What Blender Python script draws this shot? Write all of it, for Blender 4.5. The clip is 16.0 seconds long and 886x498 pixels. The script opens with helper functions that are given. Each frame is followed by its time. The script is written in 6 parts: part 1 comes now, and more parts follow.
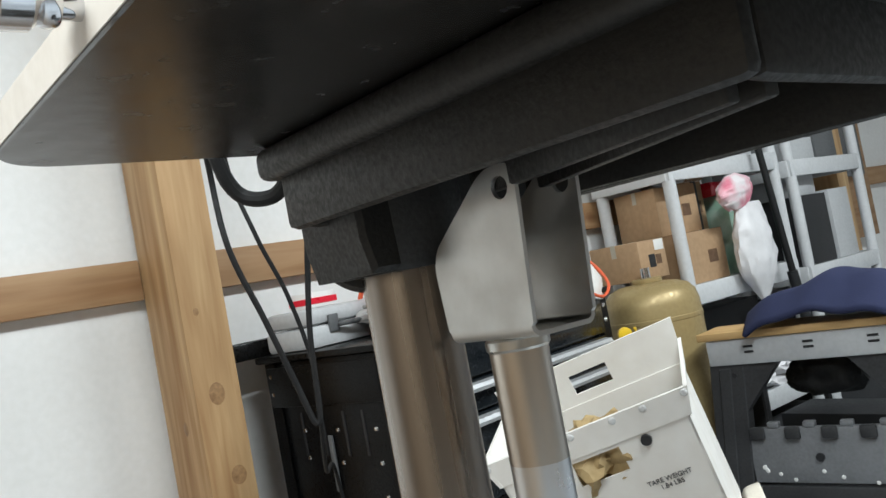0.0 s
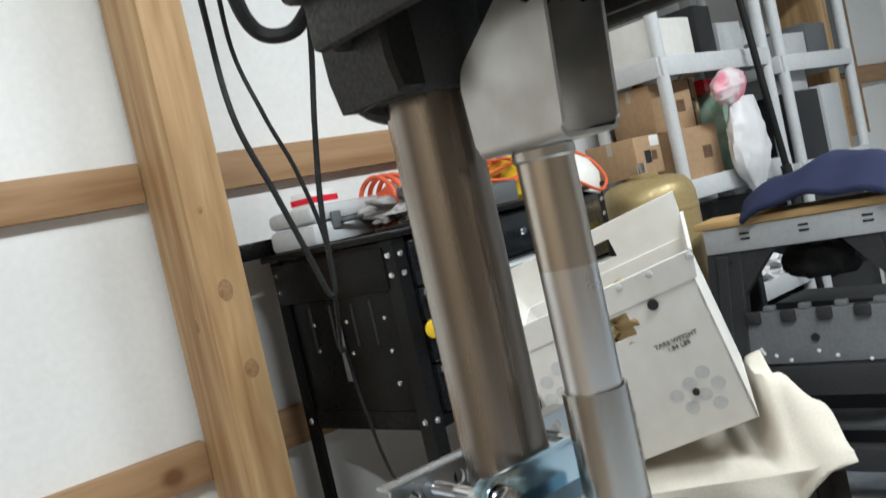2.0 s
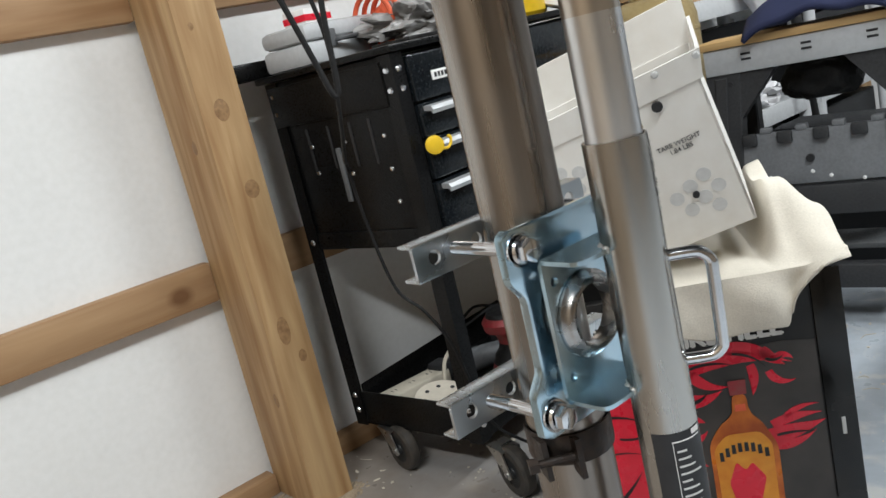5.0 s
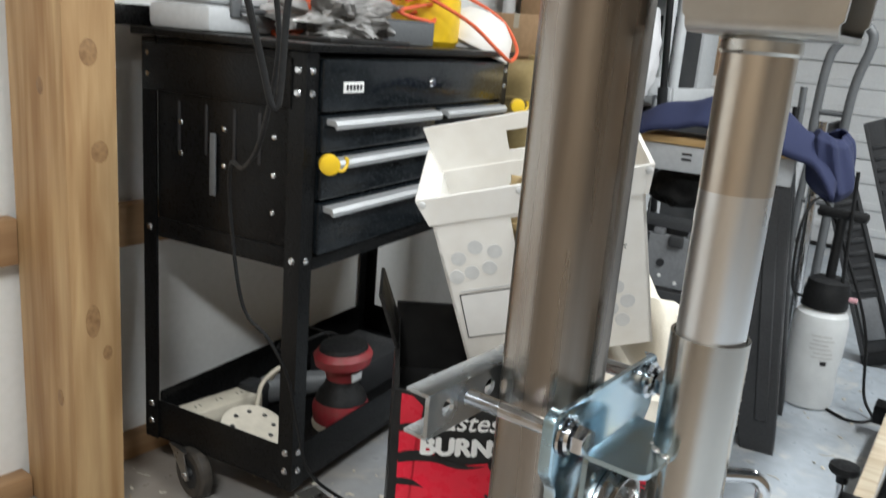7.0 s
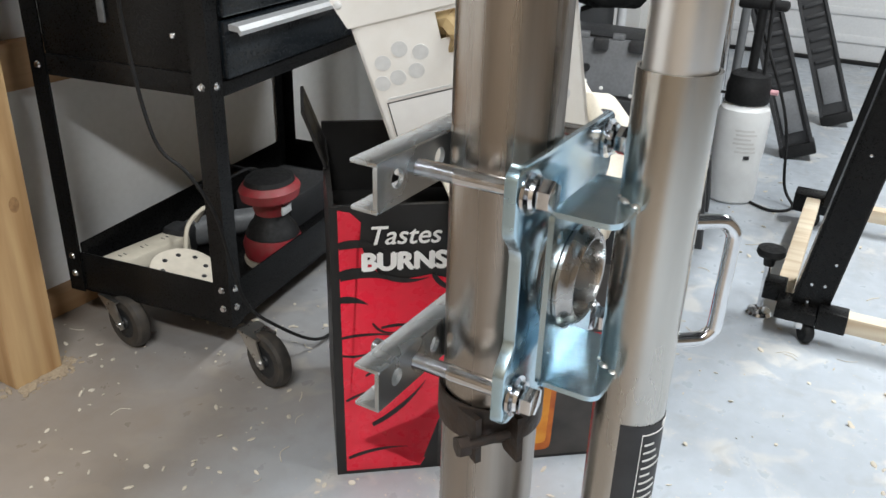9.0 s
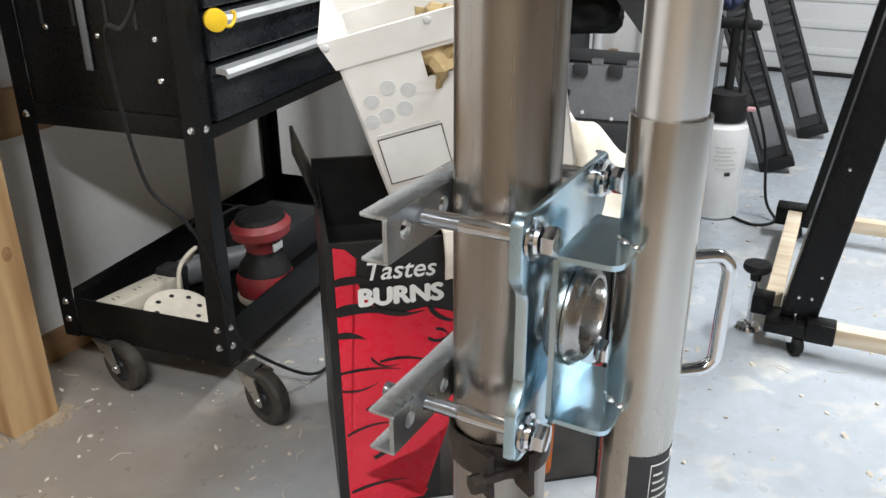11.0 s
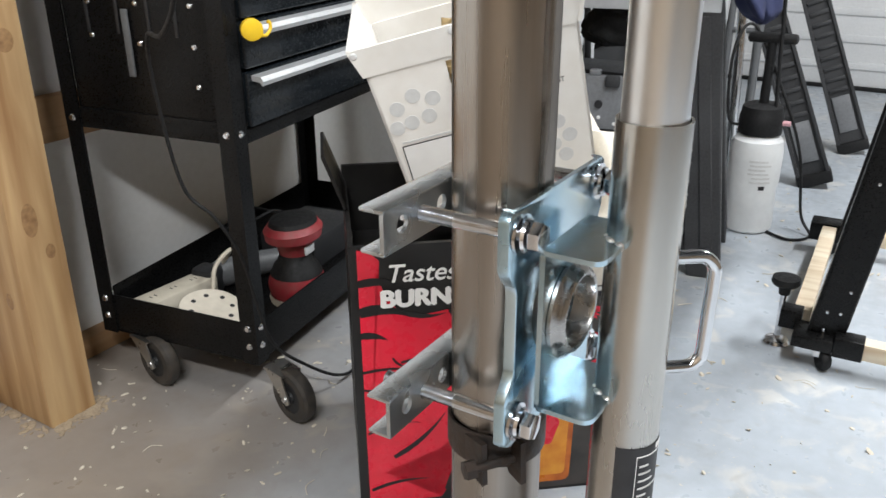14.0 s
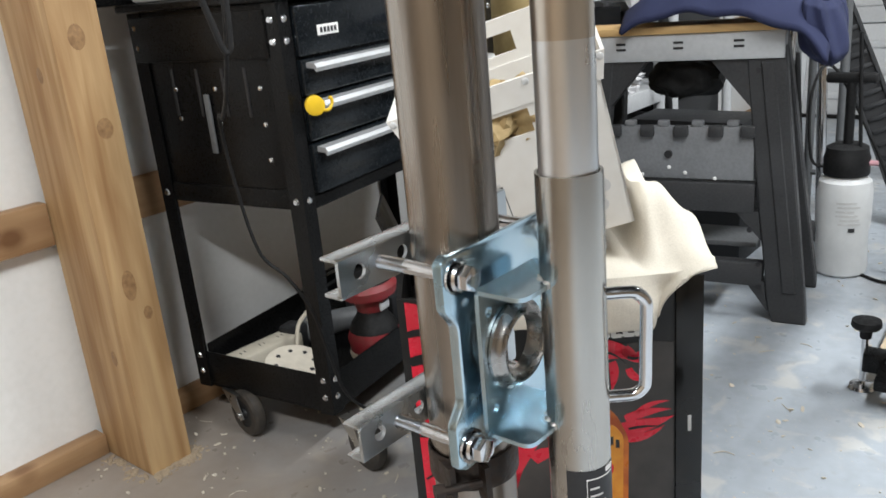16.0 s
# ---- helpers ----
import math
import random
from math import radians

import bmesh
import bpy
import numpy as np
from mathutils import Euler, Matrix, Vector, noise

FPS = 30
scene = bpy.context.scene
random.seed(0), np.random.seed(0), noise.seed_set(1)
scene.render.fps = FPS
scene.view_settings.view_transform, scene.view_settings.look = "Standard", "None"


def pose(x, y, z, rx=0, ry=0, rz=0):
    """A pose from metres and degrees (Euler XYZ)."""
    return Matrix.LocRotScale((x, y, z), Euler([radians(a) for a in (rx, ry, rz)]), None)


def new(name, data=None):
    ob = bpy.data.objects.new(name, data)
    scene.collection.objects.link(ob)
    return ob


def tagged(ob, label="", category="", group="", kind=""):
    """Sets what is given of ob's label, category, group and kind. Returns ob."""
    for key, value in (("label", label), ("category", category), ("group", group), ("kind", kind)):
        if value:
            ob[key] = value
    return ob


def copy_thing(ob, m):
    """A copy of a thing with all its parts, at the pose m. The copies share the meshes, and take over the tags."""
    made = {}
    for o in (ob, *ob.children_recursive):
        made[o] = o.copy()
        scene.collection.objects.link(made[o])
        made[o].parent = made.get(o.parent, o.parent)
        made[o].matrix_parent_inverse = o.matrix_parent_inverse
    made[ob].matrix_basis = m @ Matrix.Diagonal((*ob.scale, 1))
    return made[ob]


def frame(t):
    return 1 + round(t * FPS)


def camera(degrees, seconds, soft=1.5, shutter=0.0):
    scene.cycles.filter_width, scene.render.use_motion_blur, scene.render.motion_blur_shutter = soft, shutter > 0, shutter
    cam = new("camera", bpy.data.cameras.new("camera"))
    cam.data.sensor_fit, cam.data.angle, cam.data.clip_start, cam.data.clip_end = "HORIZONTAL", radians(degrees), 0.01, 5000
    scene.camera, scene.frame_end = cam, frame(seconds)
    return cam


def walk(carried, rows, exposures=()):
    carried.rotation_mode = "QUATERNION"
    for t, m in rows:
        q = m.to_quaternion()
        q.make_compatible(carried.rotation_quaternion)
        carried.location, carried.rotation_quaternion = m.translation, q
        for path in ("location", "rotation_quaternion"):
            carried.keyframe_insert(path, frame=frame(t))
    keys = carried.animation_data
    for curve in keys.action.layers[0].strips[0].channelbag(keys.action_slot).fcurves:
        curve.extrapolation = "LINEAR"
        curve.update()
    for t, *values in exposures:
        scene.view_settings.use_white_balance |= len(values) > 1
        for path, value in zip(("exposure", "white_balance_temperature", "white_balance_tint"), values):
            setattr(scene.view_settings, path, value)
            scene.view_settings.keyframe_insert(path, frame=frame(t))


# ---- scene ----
cam = camera(56.4, 16.0, shutter=0.3)
METRES, EYE, TILT, LEAN, TURN = 0.85, 1.07, 0.0, 0.0, -39.7
ROWS = [
    (0.0, 0.0, 0.0, 0.0, 0.4, 2.17, 10.61),
    (0.5, 0.0025, -0.0026, -0.0014, 0.28, 2.22, 10.62),
    (1.0, -0.0045, -0.0083, -0.0205, 0.21, 2.31, 10.7),
    (1.5, -0.032, -0.005, -0.0407, -0.19, 1.41, 11.23),
    (2.0, -0.0527, -0.0156, -0.0894, -0.41, -2.84, 12.61),
    (2.5, -0.0624, -0.021, -0.1195, -0.69, -6.16, 13.66),
    (3.0, -0.0702, -0.0272, -0.151, -1.07, -8.22, 14.23),
    (3.5, -0.0721, -0.0355, -0.1743, -1.77, -10.6, 14.74),
    (6.0, -0.1621, 0.0283, -0.1476, -0.29, -13.24, 11.78),
    (6.5, -0.2294, 0.1045, -0.0867, -3.75, -12.87, 6.23),
    (7.0, -0.2902, 0.1845, -0.0692, -12.72, -14.82, -4.62),
    (7.5, -0.2972, 0.2212, -0.1195, -16.52, -23.12, -5.73),
    (8.0, -0.2893, 0.2453, -0.1498, -17.16, -26.07, -4.9),
    (8.5, -0.2878, 0.2464, -0.1515, -17.38, -26.14, -4.64),
    (9.0, -0.2916, 0.231, -0.1472, -19.5, -25.38, -1.57),
    (11.5, -0.3126, 0.2272, -0.1208, -21.6, -23.7, 0.19),
    (12.0, -0.3002, 0.2222, -0.1244, -21.77, -23.51, 0.21),
    (12.5, -0.3083, 0.2189, -0.1249, -21.98, -23.17, 0.32),
    (13.0, -0.3085, 0.2002, -0.1049, -21.97, -23.03, 0.42),
    (13.5, -0.3065, 0.1877, -0.1031, -21.87, -22.83, 0.45),
    (14.0, -0.2918, 0.1769, -0.1199, -18.38, -22.98, 0.23),
    (14.5, -0.2836, 0.1673, -0.1241, -17.43, -23.07, 0.31),
    (15.0, -0.281, 0.1407, -0.1252, -16.53, -22.99, 0.43),
    (15.5, -0.2355, 0.0985, -0.1005, -14.0, -21.8, 2.17),
    (16.0, -0.1731, 0.0512, -0.1036, -11.13, -18.61, 5.0),
]
walk(cam, [(t, pose(0, 0, EYE, TILT, LEAN, TURN) @ pose(METRES * x, METRES * y, METRES * z, 90 + pitch, roll, yaw)) for t, x, y, z, yaw, pitch, roll in ROWS],
     exposures=[(0.0, -0.06, 6250, 5), (2.5, -0.06, 6300, 6), (3.5, -0.02, 6350, 7), (6.0, -0.02, 6400, 8), (7.0, 0.16, 6400, 7), (8.0, 0.35, 6430, 8), (14.0, 0.36, 6500, 10), (16.0, 0.24, 6450, 9)])


# ---- light ----
world = bpy.data.worlds.new("world")
scene.world = world
world.use_nodes = True
world.node_tree.nodes["Background"].inputs[0].default_value = (0.75, 0.85, 1.0, 1)
world.node_tree.nodes["Background"].inputs[1].default_value = 0.02


def shop_lamp(x, y, z, length, watts, along_y=False):
    data = bpy.data.lights.new("tube_light", "AREA")
    data.shape, data.size, data.size_y, data.energy = "RECTANGLE", length, 0.12, watts
    data.color = (0.95, 0.98, 1.0)
    ob = new("tube_light", data)
    ob.matrix_world = pose(x, y, z, 0, 0, 90 if along_y else 0)


shop_lamp(0.55, -0.25, 2.53, 1.2, 52)
shop_lamp(2.3, -0.40, 2.53, 1.2, 72)
shop_lamp(-1.05, -0.15, 2.53, 1.2, 74, True)


# ---- materials ----
def mat(name, base, rough=0.5, metal=0.0, other=None, amount=0.35, grain=40.0, blotch=5.0, bump=0.05, stretch=(1, 1, 1), coat=0.0,
        rough_var=0.12, spec=0.5, detail_scale=0.002):
    """A surface with a broad blotch, a fine grain and a fine relief."""
    m = bpy.data.materials.new(name)
    m.use_nodes = True
    nt = m.node_tree
    bsdf = nt.nodes["Principled BSDF"]
    tc = nt.nodes.new("ShaderNodeTexCoord")
    mp = nt.nodes.new("ShaderNodeMapping")
    mp.inputs["Scale"].default_value = stretch
    nt.links.new(tc.outputs["Object"], mp.inputs[0])
    n1 = nt.nodes.new("ShaderNodeTexNoise")
    n1.inputs["Scale"].default_value, n1.inputs["Detail"].default_value = blotch, 5
    n2 = nt.nodes.new("ShaderNodeTexNoise")
    n2.inputs["Scale"].default_value, n2.inputs["Detail"].default_value = grain, 6
    for n in (n1, n2):
        nt.links.new(mp.outputs[0], n.inputs["Vector"])
    add = nt.nodes.new("ShaderNodeMath")
    add.operation = "ADD"
    nt.links.new(n1.outputs[0], add.inputs[0])
    nt.links.new(n2.outputs[0], add.inputs[1])
    rng = nt.nodes.new("ShaderNodeMapRange")
    rng.inputs[1].default_value, rng.inputs[2].default_value = 0.75, 1.25
    nt.links.new(add.outputs[0], rng.inputs[0])
    mix = nt.nodes.new("ShaderNodeMix")
    mix.data_type = "RGBA"
    other = other or tuple(c * (1 - amount) for c in base)
    mix.inputs[6].default_value, mix.inputs[7].default_value = (*base, 1), (*other, 1)
    nt.links.new(rng.outputs[0], mix.inputs[0])
    colour = mix.outputs[2]
    nt.links.new(colour, bsdf.inputs["Base Color"])
    r2 = nt.nodes.new("ShaderNodeMapRange")
    r2.inputs[1].default_value, r2.inputs[2].default_value = 0.3, 0.7
    r2.inputs[3].default_value, r2.inputs[4].default_value = max(0.02, rough - rough_var), min(1.0, rough + rough_var)
    nt.links.new(n2.outputs[0], r2.inputs[0])
    nt.links.new(r2.outputs[0], bsdf.inputs["Roughness"])
    bsdf.inputs["Metallic"].default_value = metal
    bsdf.inputs["Coat Weight"].default_value = coat
    bsdf.inputs["Specular IOR Level"].default_value = spec
    if bump:
        b = nt.nodes.new("ShaderNodeBump")
        b.inputs["Strength"].default_value, b.inputs["Distance"].default_value = bump, detail_scale
        nt.links.new(n2.outputs[0], b.inputs["Height"])
        nt.links.new(b.outputs[0], bsdf.inputs["Normal"])
    return m


def wood_mat(name, light, dark, along="z", ring=9.0, knots=True):
    """Sawn timber: stretched grain, dark knots and a broad change of tone."""
    m = mat(name, light, 0.65, 0, dark, grain=30, blotch=6, bump=0.25,
            stretch={"z": (1, 1, 0.09), "x": (0.09, 1, 1), "y": (1, 0.09, 1)}[along])
    nt = m.node_tree
    bsdf = nt.nodes["Principled BSDF"]
    tc = nt.nodes["Texture Coordinate"]
    base = bsdf.inputs["Base Color"].links[0].from_socket
    wave = nt.nodes.new("ShaderNodeTexNoise")
    wave.inputs["Scale"].default_value, wave.inputs["Detail"].default_value, wave.inputs["Distortion"].default_value = 14, 3, 1.2
    mp = nt.nodes.new("ShaderNodeMapping")
    mp.inputs["Scale"].default_value = {"z": (1.3, 1.3, 0.10), "x": (0.10, 1.3, 1.3), "y": (1.3, 0.10, 1.3)}[along]
    nt.links.new(tc.outputs["Object"], mp.inputs[0])
    nt.links.new(mp.outputs[0], wave.inputs["Vector"])
    ramp = nt.nodes.new("ShaderNodeMapRange")
    ramp.inputs[1].default_value, ramp.inputs[2].default_value = 0.42, 0.72
    nt.links.new(wave.outputs[0], ramp.inputs[0])
    mix = nt.nodes.new("ShaderNodeMix")
    mix.data_type, mix.blend_type = "RGBA", "MULTIPLY"
    mix.inputs[7].default_value = (0.74, 0.64, 0.55, 1)
    nt.links.new(ramp.outputs[0], mix.inputs[0])
    nt.links.new(base, mix.inputs[6])
    out = mix.outputs[2]
    if knots:
        vor = nt.nodes.new("ShaderNodeTexVoronoi")
        vor.inputs["Scale"].default_value = 5.0
        mk = nt.nodes.new("ShaderNodeMapping")
        mk.inputs["Scale"].default_value = {"z": (1, 1, 0.75), "x": (0.75, 1, 1), "y": (1, 0.75, 1)}[along]
        nt.links.new(tc.outputs["Object"], mk.inputs[0])
        nt.links.new(mk.outputs[0], vor.inputs["Vector"])
        kr = nt.nodes.new("ShaderNodeMapRange")
        kr.inputs[1].default_value, kr.inputs[2].default_value, kr.inputs[3].default_value, kr.inputs[4].default_value = 0.06, 0.14, 0.75, 0.0
        nt.links.new(vor.outputs["Distance"], kr.inputs[0])
        m2 = nt.nodes.new("ShaderNodeMix")
        m2.data_type, m2.blend_type = "RGBA", "MULTIPLY"
        m2.inputs[7].default_value = (0.35, 0.22, 0.13, 1)
        nt.links.new(kr.outputs[0], m2.inputs[0])
        nt.links.new(out, m2.inputs[6])
        out = m2.outputs[2]
    nt.links.new(out, bsdf.inputs["Base Color"])
    return m


POST_WOOD = wood_mat("post_wood", (0.60, 0.415, 0.215), (0.37, 0.22, 0.10), "z")
GIRT_WOOD = wood_mat("girt_wood", (0.43, 0.275, 0.145), (0.32, 0.19, 0.095), "x")
PALE_WOOD = wood_mat("pale_wood", (0.80, 0.71, 0.56), (0.71, 0.61, 0.46), "y", knots=False)
# brown for the unseen walls, to cut fill light and warm metal reflections
UNSEEN_BROWN = wood_mat("unseen_wall_brown", (0.31, 0.25, 0.185), (0.25, 0.195, 0.14), "z", knots=False)
WALL = mat("white_wall_panel", (0.82, 0.82, 0.81), 0.55, 0, (0.77, 0.77, 0.755), grain=60, blotch=3, bump=0.012)
# grey of the unseen ceiling, kept dark to hold down bounced light
CEIL = mat("unseen_ceiling_grey", (0.36, 0.355, 0.34), 0.8, grain=50, amount=0.06, bump=0.03)
DOOR_WHITE = mat("garage_door_paint", (0.74, 0.75, 0.76), 0.45, amount=0.08, grain=80)
BLACK_STEEL = mat("black_powder_coat", (0.0035, 0.0035, 0.0038), 0.32, 0, (0.007, 0.007, 0.007), grain=300, blotch=8, bump=0.05, detail_scale=0.0005, spec=0.2)
DRAWER_BLACK = mat("gloss_black_drawer", (0.004, 0.006, 0.008), 0.2, 0, (0.007, 0.009, 0.011), grain=200, blotch=6, bump=0.03, detail_scale=0.0005, spec=0.4)
CAST_BLACK = mat("cast_iron_black_paint", (0.020, 0.019, 0.017), 0.5, 0.0, (0.011, 0.0105, 0.0095), grain=260, blotch=14, bump=0.45, detail_scale=0.001, spec=0.45)
BOARD_BLACK = mat("black_board_face", (0.010, 0.0095, 0.009), 0.24, 0, (0.018, 0.017, 0.016), grain=60, blotch=5, bump=0.0, spec=0.62, rough_var=0.04)
BOARD_EDGE = mat("white_board_edge", (0.80, 0.74, 0.66), 0.45, amount=0.07, grain=80)
CHROME = mat("polished_metal", (0.75, 0.76, 0.78), 0.14, 1.0, amount=0.12, grain=80, bump=0.02)
ZINC = mat("blue_zinc_plate", (0.57, 0.69, 0.76), 0.22, 1.0, (0.43, 0.60, 0.70), grain=25, blotch=18, bump=0.008, rough_var=0.06)
ZINC_WARM = mat("yellowed_zinc", (0.62, 0.60, 0.55), 0.34, 1.0, (0.52, 0.52, 0.51), grain=45, blotch=14, bump=0.015)
TUBE_LOW = mat("zinc_outer_tube", (0.55, 0.53, 0.49), 0.24, 1.0, (0.42, 0.40, 0.375), grain=18, blotch=6, bump=0.015, stretch=(1, 1, 0.2), rough_var=0.08)
TUBE_TOP = mat("satin_inner_tube", (0.82, 0.84, 0.87), 0.32, 1.0, (0.74, 0.73, 0.71), grain=20, blotch=5, bump=0.03, stretch=(1, 1, 0.4), rough_var=0.08)
TUBE_WARM = mat("bronze_tinted_tube", (0.66, 0.58, 0.50), 0.27, 1.0, (0.60, 0.56, 0.50), grain=12, blotch=4, bump=0.03, stretch=(1, 1, 0.3), rough_var=0.08)
RING = mat("dark_polished_steel", (0.46, 0.44, 0.42), 0.26, 1.0, amount=0.25, grain=60, bump=0.02)
PULL = mat("brushed_aluminium", (0.80, 0.81, 0.82), 0.42, 0.75, amount=0.08, grain=120, bump=0.03)
COLUMN = mat("bare_steel_column", (0.385, 0.352, 0.318), 0.30, 1.0, (0.225, 0.192, 0.166), grain=34, blotch=9, bump=0.05, stretch=(1.0, 1.0, 0.035), rough_var=0.1)
RUBBER = mat("black_rubber", (0.012, 0.012, 0.0125), 0.6, amount=0.3, grain=120, bump=0.15, spec=0.3)
TYRE = mat("caster_tyre", (0.022, 0.021, 0.02), 0.55, 0, (0.06, 0.05, 0.04), grain=60, blotch=20, bump=0.1)
PLASTIC_BLACK = mat("dark_grey_plastic", (0.020, 0.021, 0.022), 0.5, 0, (0.028, 0.028, 0.030), grain=180, blotch=10, bump=0.2, detail_scale=0.0006, spec=0.25)
SAW_DARK = mat("charcoal_moulded_plastic", (0.050, 0.051, 0.053), 0.5, 0, (0.036, 0.036, 0.038), grain=160, blotch=9, bump=0.2, detail_scale=0.0006, spec=0.35)
PLASTIC_GREY = mat("mid_grey_plastic", (0.12, 0.125, 0.13), 0.5, amount=0.2, grain=160, bump=0.12)
SAW_GREY = mat("worn_grey_shelf_plastic", (0.21, 0.215, 0.225), 0.5, amount=0.2, grain=120, blotch=12, bump=0.1)
PALE_GREY = mat("pale_grey_plastic", (0.52, 0.53, 0.54), 0.5, amount=0.12, grain=90, bump=0.05)
SHELF_GREY = mat("white_grey_shelf_plastic", (0.62, 0.63, 0.64), 0.55, amount=0.1, grain=90, bump=0.05)
BIN_WHITE = mat("white_corrugated_plastic", (0.82, 0.80, 0.76), 0.45, 0, (0.76, 0.73, 0.68), grain=30, blotch=7, bump=0.06)
DOT_GREY = mat("faded_grey_print", (0.66, 0.66, 0.65), 0.5, amount=0.15, grain=90)
INK = mat("black_ink", (0.02, 0.02, 0.022), 0.55, amount=0.2)
WHITE_INK = mat("white_print", (0.85, 0.84, 0.82), 0.45, amount=0.06)
RED_PRINT = mat("red_gloss_print", (0.72, 0.018, 0.045), 0.3, 0, (0.64, 0.015, 0.035), grain=40, blotch=4, bump=0.02)
CARD_BLACK = mat("black_printed_card", (0.008, 0.0075, 0.0075), 0.4, 0, (0.022, 0.021, 0.02), grain=16, blotch=5, bump=0.05, spec=0.35)
AMBER = mat("amber_print", (0.70, 0.20, 0.02), 0.35, 0, (0.36, 0.07, 0.008), grain=24, blotch=16)
YELLOW_PRINT = mat("yellow_print", (0.76, 0.33, 0.03), 0.4, 0, (0.62, 0.20, 0.015), grain=40, blotch=22)
CANVAS = mat("cream_canvas", (0.72, 0.665, 0.57), 0.9, amount=0.14, grain=350, blotch=8, bump=0.3)
NAVY = mat("navy_cloth", (0.013, 0.018, 0.056), 0.92, 0, (0.022, 0.028, 0.078), grain=350, blotch=9, bump=0.4)
CARDBOARD = mat("brown_cardboard", (0.46, 0.30, 0.17), 0.8, amount=0.16, grain=60, blotch=5, bump=0.08)
GOLD = mat("gold_tank_paint", (0.42, 0.32, 0.15), 0.42, 0.3, (0.37, 0.275, 0.125), grain=90, blotch=6, bump=0.04)
YELLOW = mat("yellow_plastic", (0.85, 0.55, 0.02), 0.4, amount=0.15)
ORANGE = mat("orange_cord", (0.78, 0.13, 0.05), 0.5, amount=0.2)
RED_TOOL = mat("red_tool_shell", (0.30, 0.014, 0.026), 0.5, 0, (0.24, 0.055, 0.052), grain=90, blotch=16)
BEIGE = mat("beige_plastic", (0.50, 0.455, 0.37), 0.5, amount=0.14)
PAD = mat("perforated_pad", (0.66, 0.60, 0.50), 0.85, amount=0.15)
BAG = mat("white_plastic_bag", (0.78, 0.77, 0.78), 0.4, amount=0.1, grain=40, bump=0.3)
PINK = mat("pink_print", (0.78, 0.42, 0.46), 0.5, amount=0.25)
BAG_PINK = mat("pink_printed_bag", (0.80, 0.74, 0.75), 0.4, 0, (0.72, 0.20, 0.28), grain=14, blotch=16, bump=0.3)
JUG = mat("translucent_white_jug", (0.76, 0.77, 0.77), 0.4, amount=0.07)
CLEAR = mat("clear_wrap", (0.42, 0.41, 0.40), 0.18, 0, (0.16, 0.15, 0.14), grain=30, blotch=14, bump=0.7, detail_scale=0.006)
BLUE_CARD = mat("blue_pack", (0.05, 0.16, 0.45), 0.5, amount=0.3)
GREEN_CARD = mat("green_white_pack", (0.55, 0.68, 0.58), 0.5, 0, (0.1, 0.35, 0.22), grain=9, blotch=14)
LUG_STEEL = mat("dull_grey_zinc", (0.64, 0.64, 0.625), 0.36, 0.95, (0.50, 0.49, 0.465), grain=30, blotch=9, bump=0.01, rough_var=0.05)
ZINC_BAR = mat("clear_zinc_bar", (0.60, 0.63, 0.65), 0.28, 1.0, (0.50, 0.54, 0.57), grain=22, blotch=12, bump=0.01, rough_var=0.07)
CARD_GLOSS = mat("glossy_black_card", (0.006, 0.006, 0.006), 0.22, 0, (0.014, 0.013, 0.012), grain=14, blotch=5, bump=0.03, spec=0.4)
CARD_SMOKE = mat("smoky_brown_print", (0.075, 0.064, 0.056), 0.42, 0, (0.022, 0.020, 0.018), grain=9, blotch=7, bump=0.02)
SAWDUST = mat("trodden_sawdust", (0.40, 0.32, 0.22), 0.9, 0, (0.26, 0.20, 0.14), grain=200, blotch=40, bump=0.4)
RUST = mat("rusty_black_steel", (0.030, 0.026, 0.024), 0.5, 0.6, (0.06, 0.04, 0.03), grain=140, blotch=30, bump=0.4)


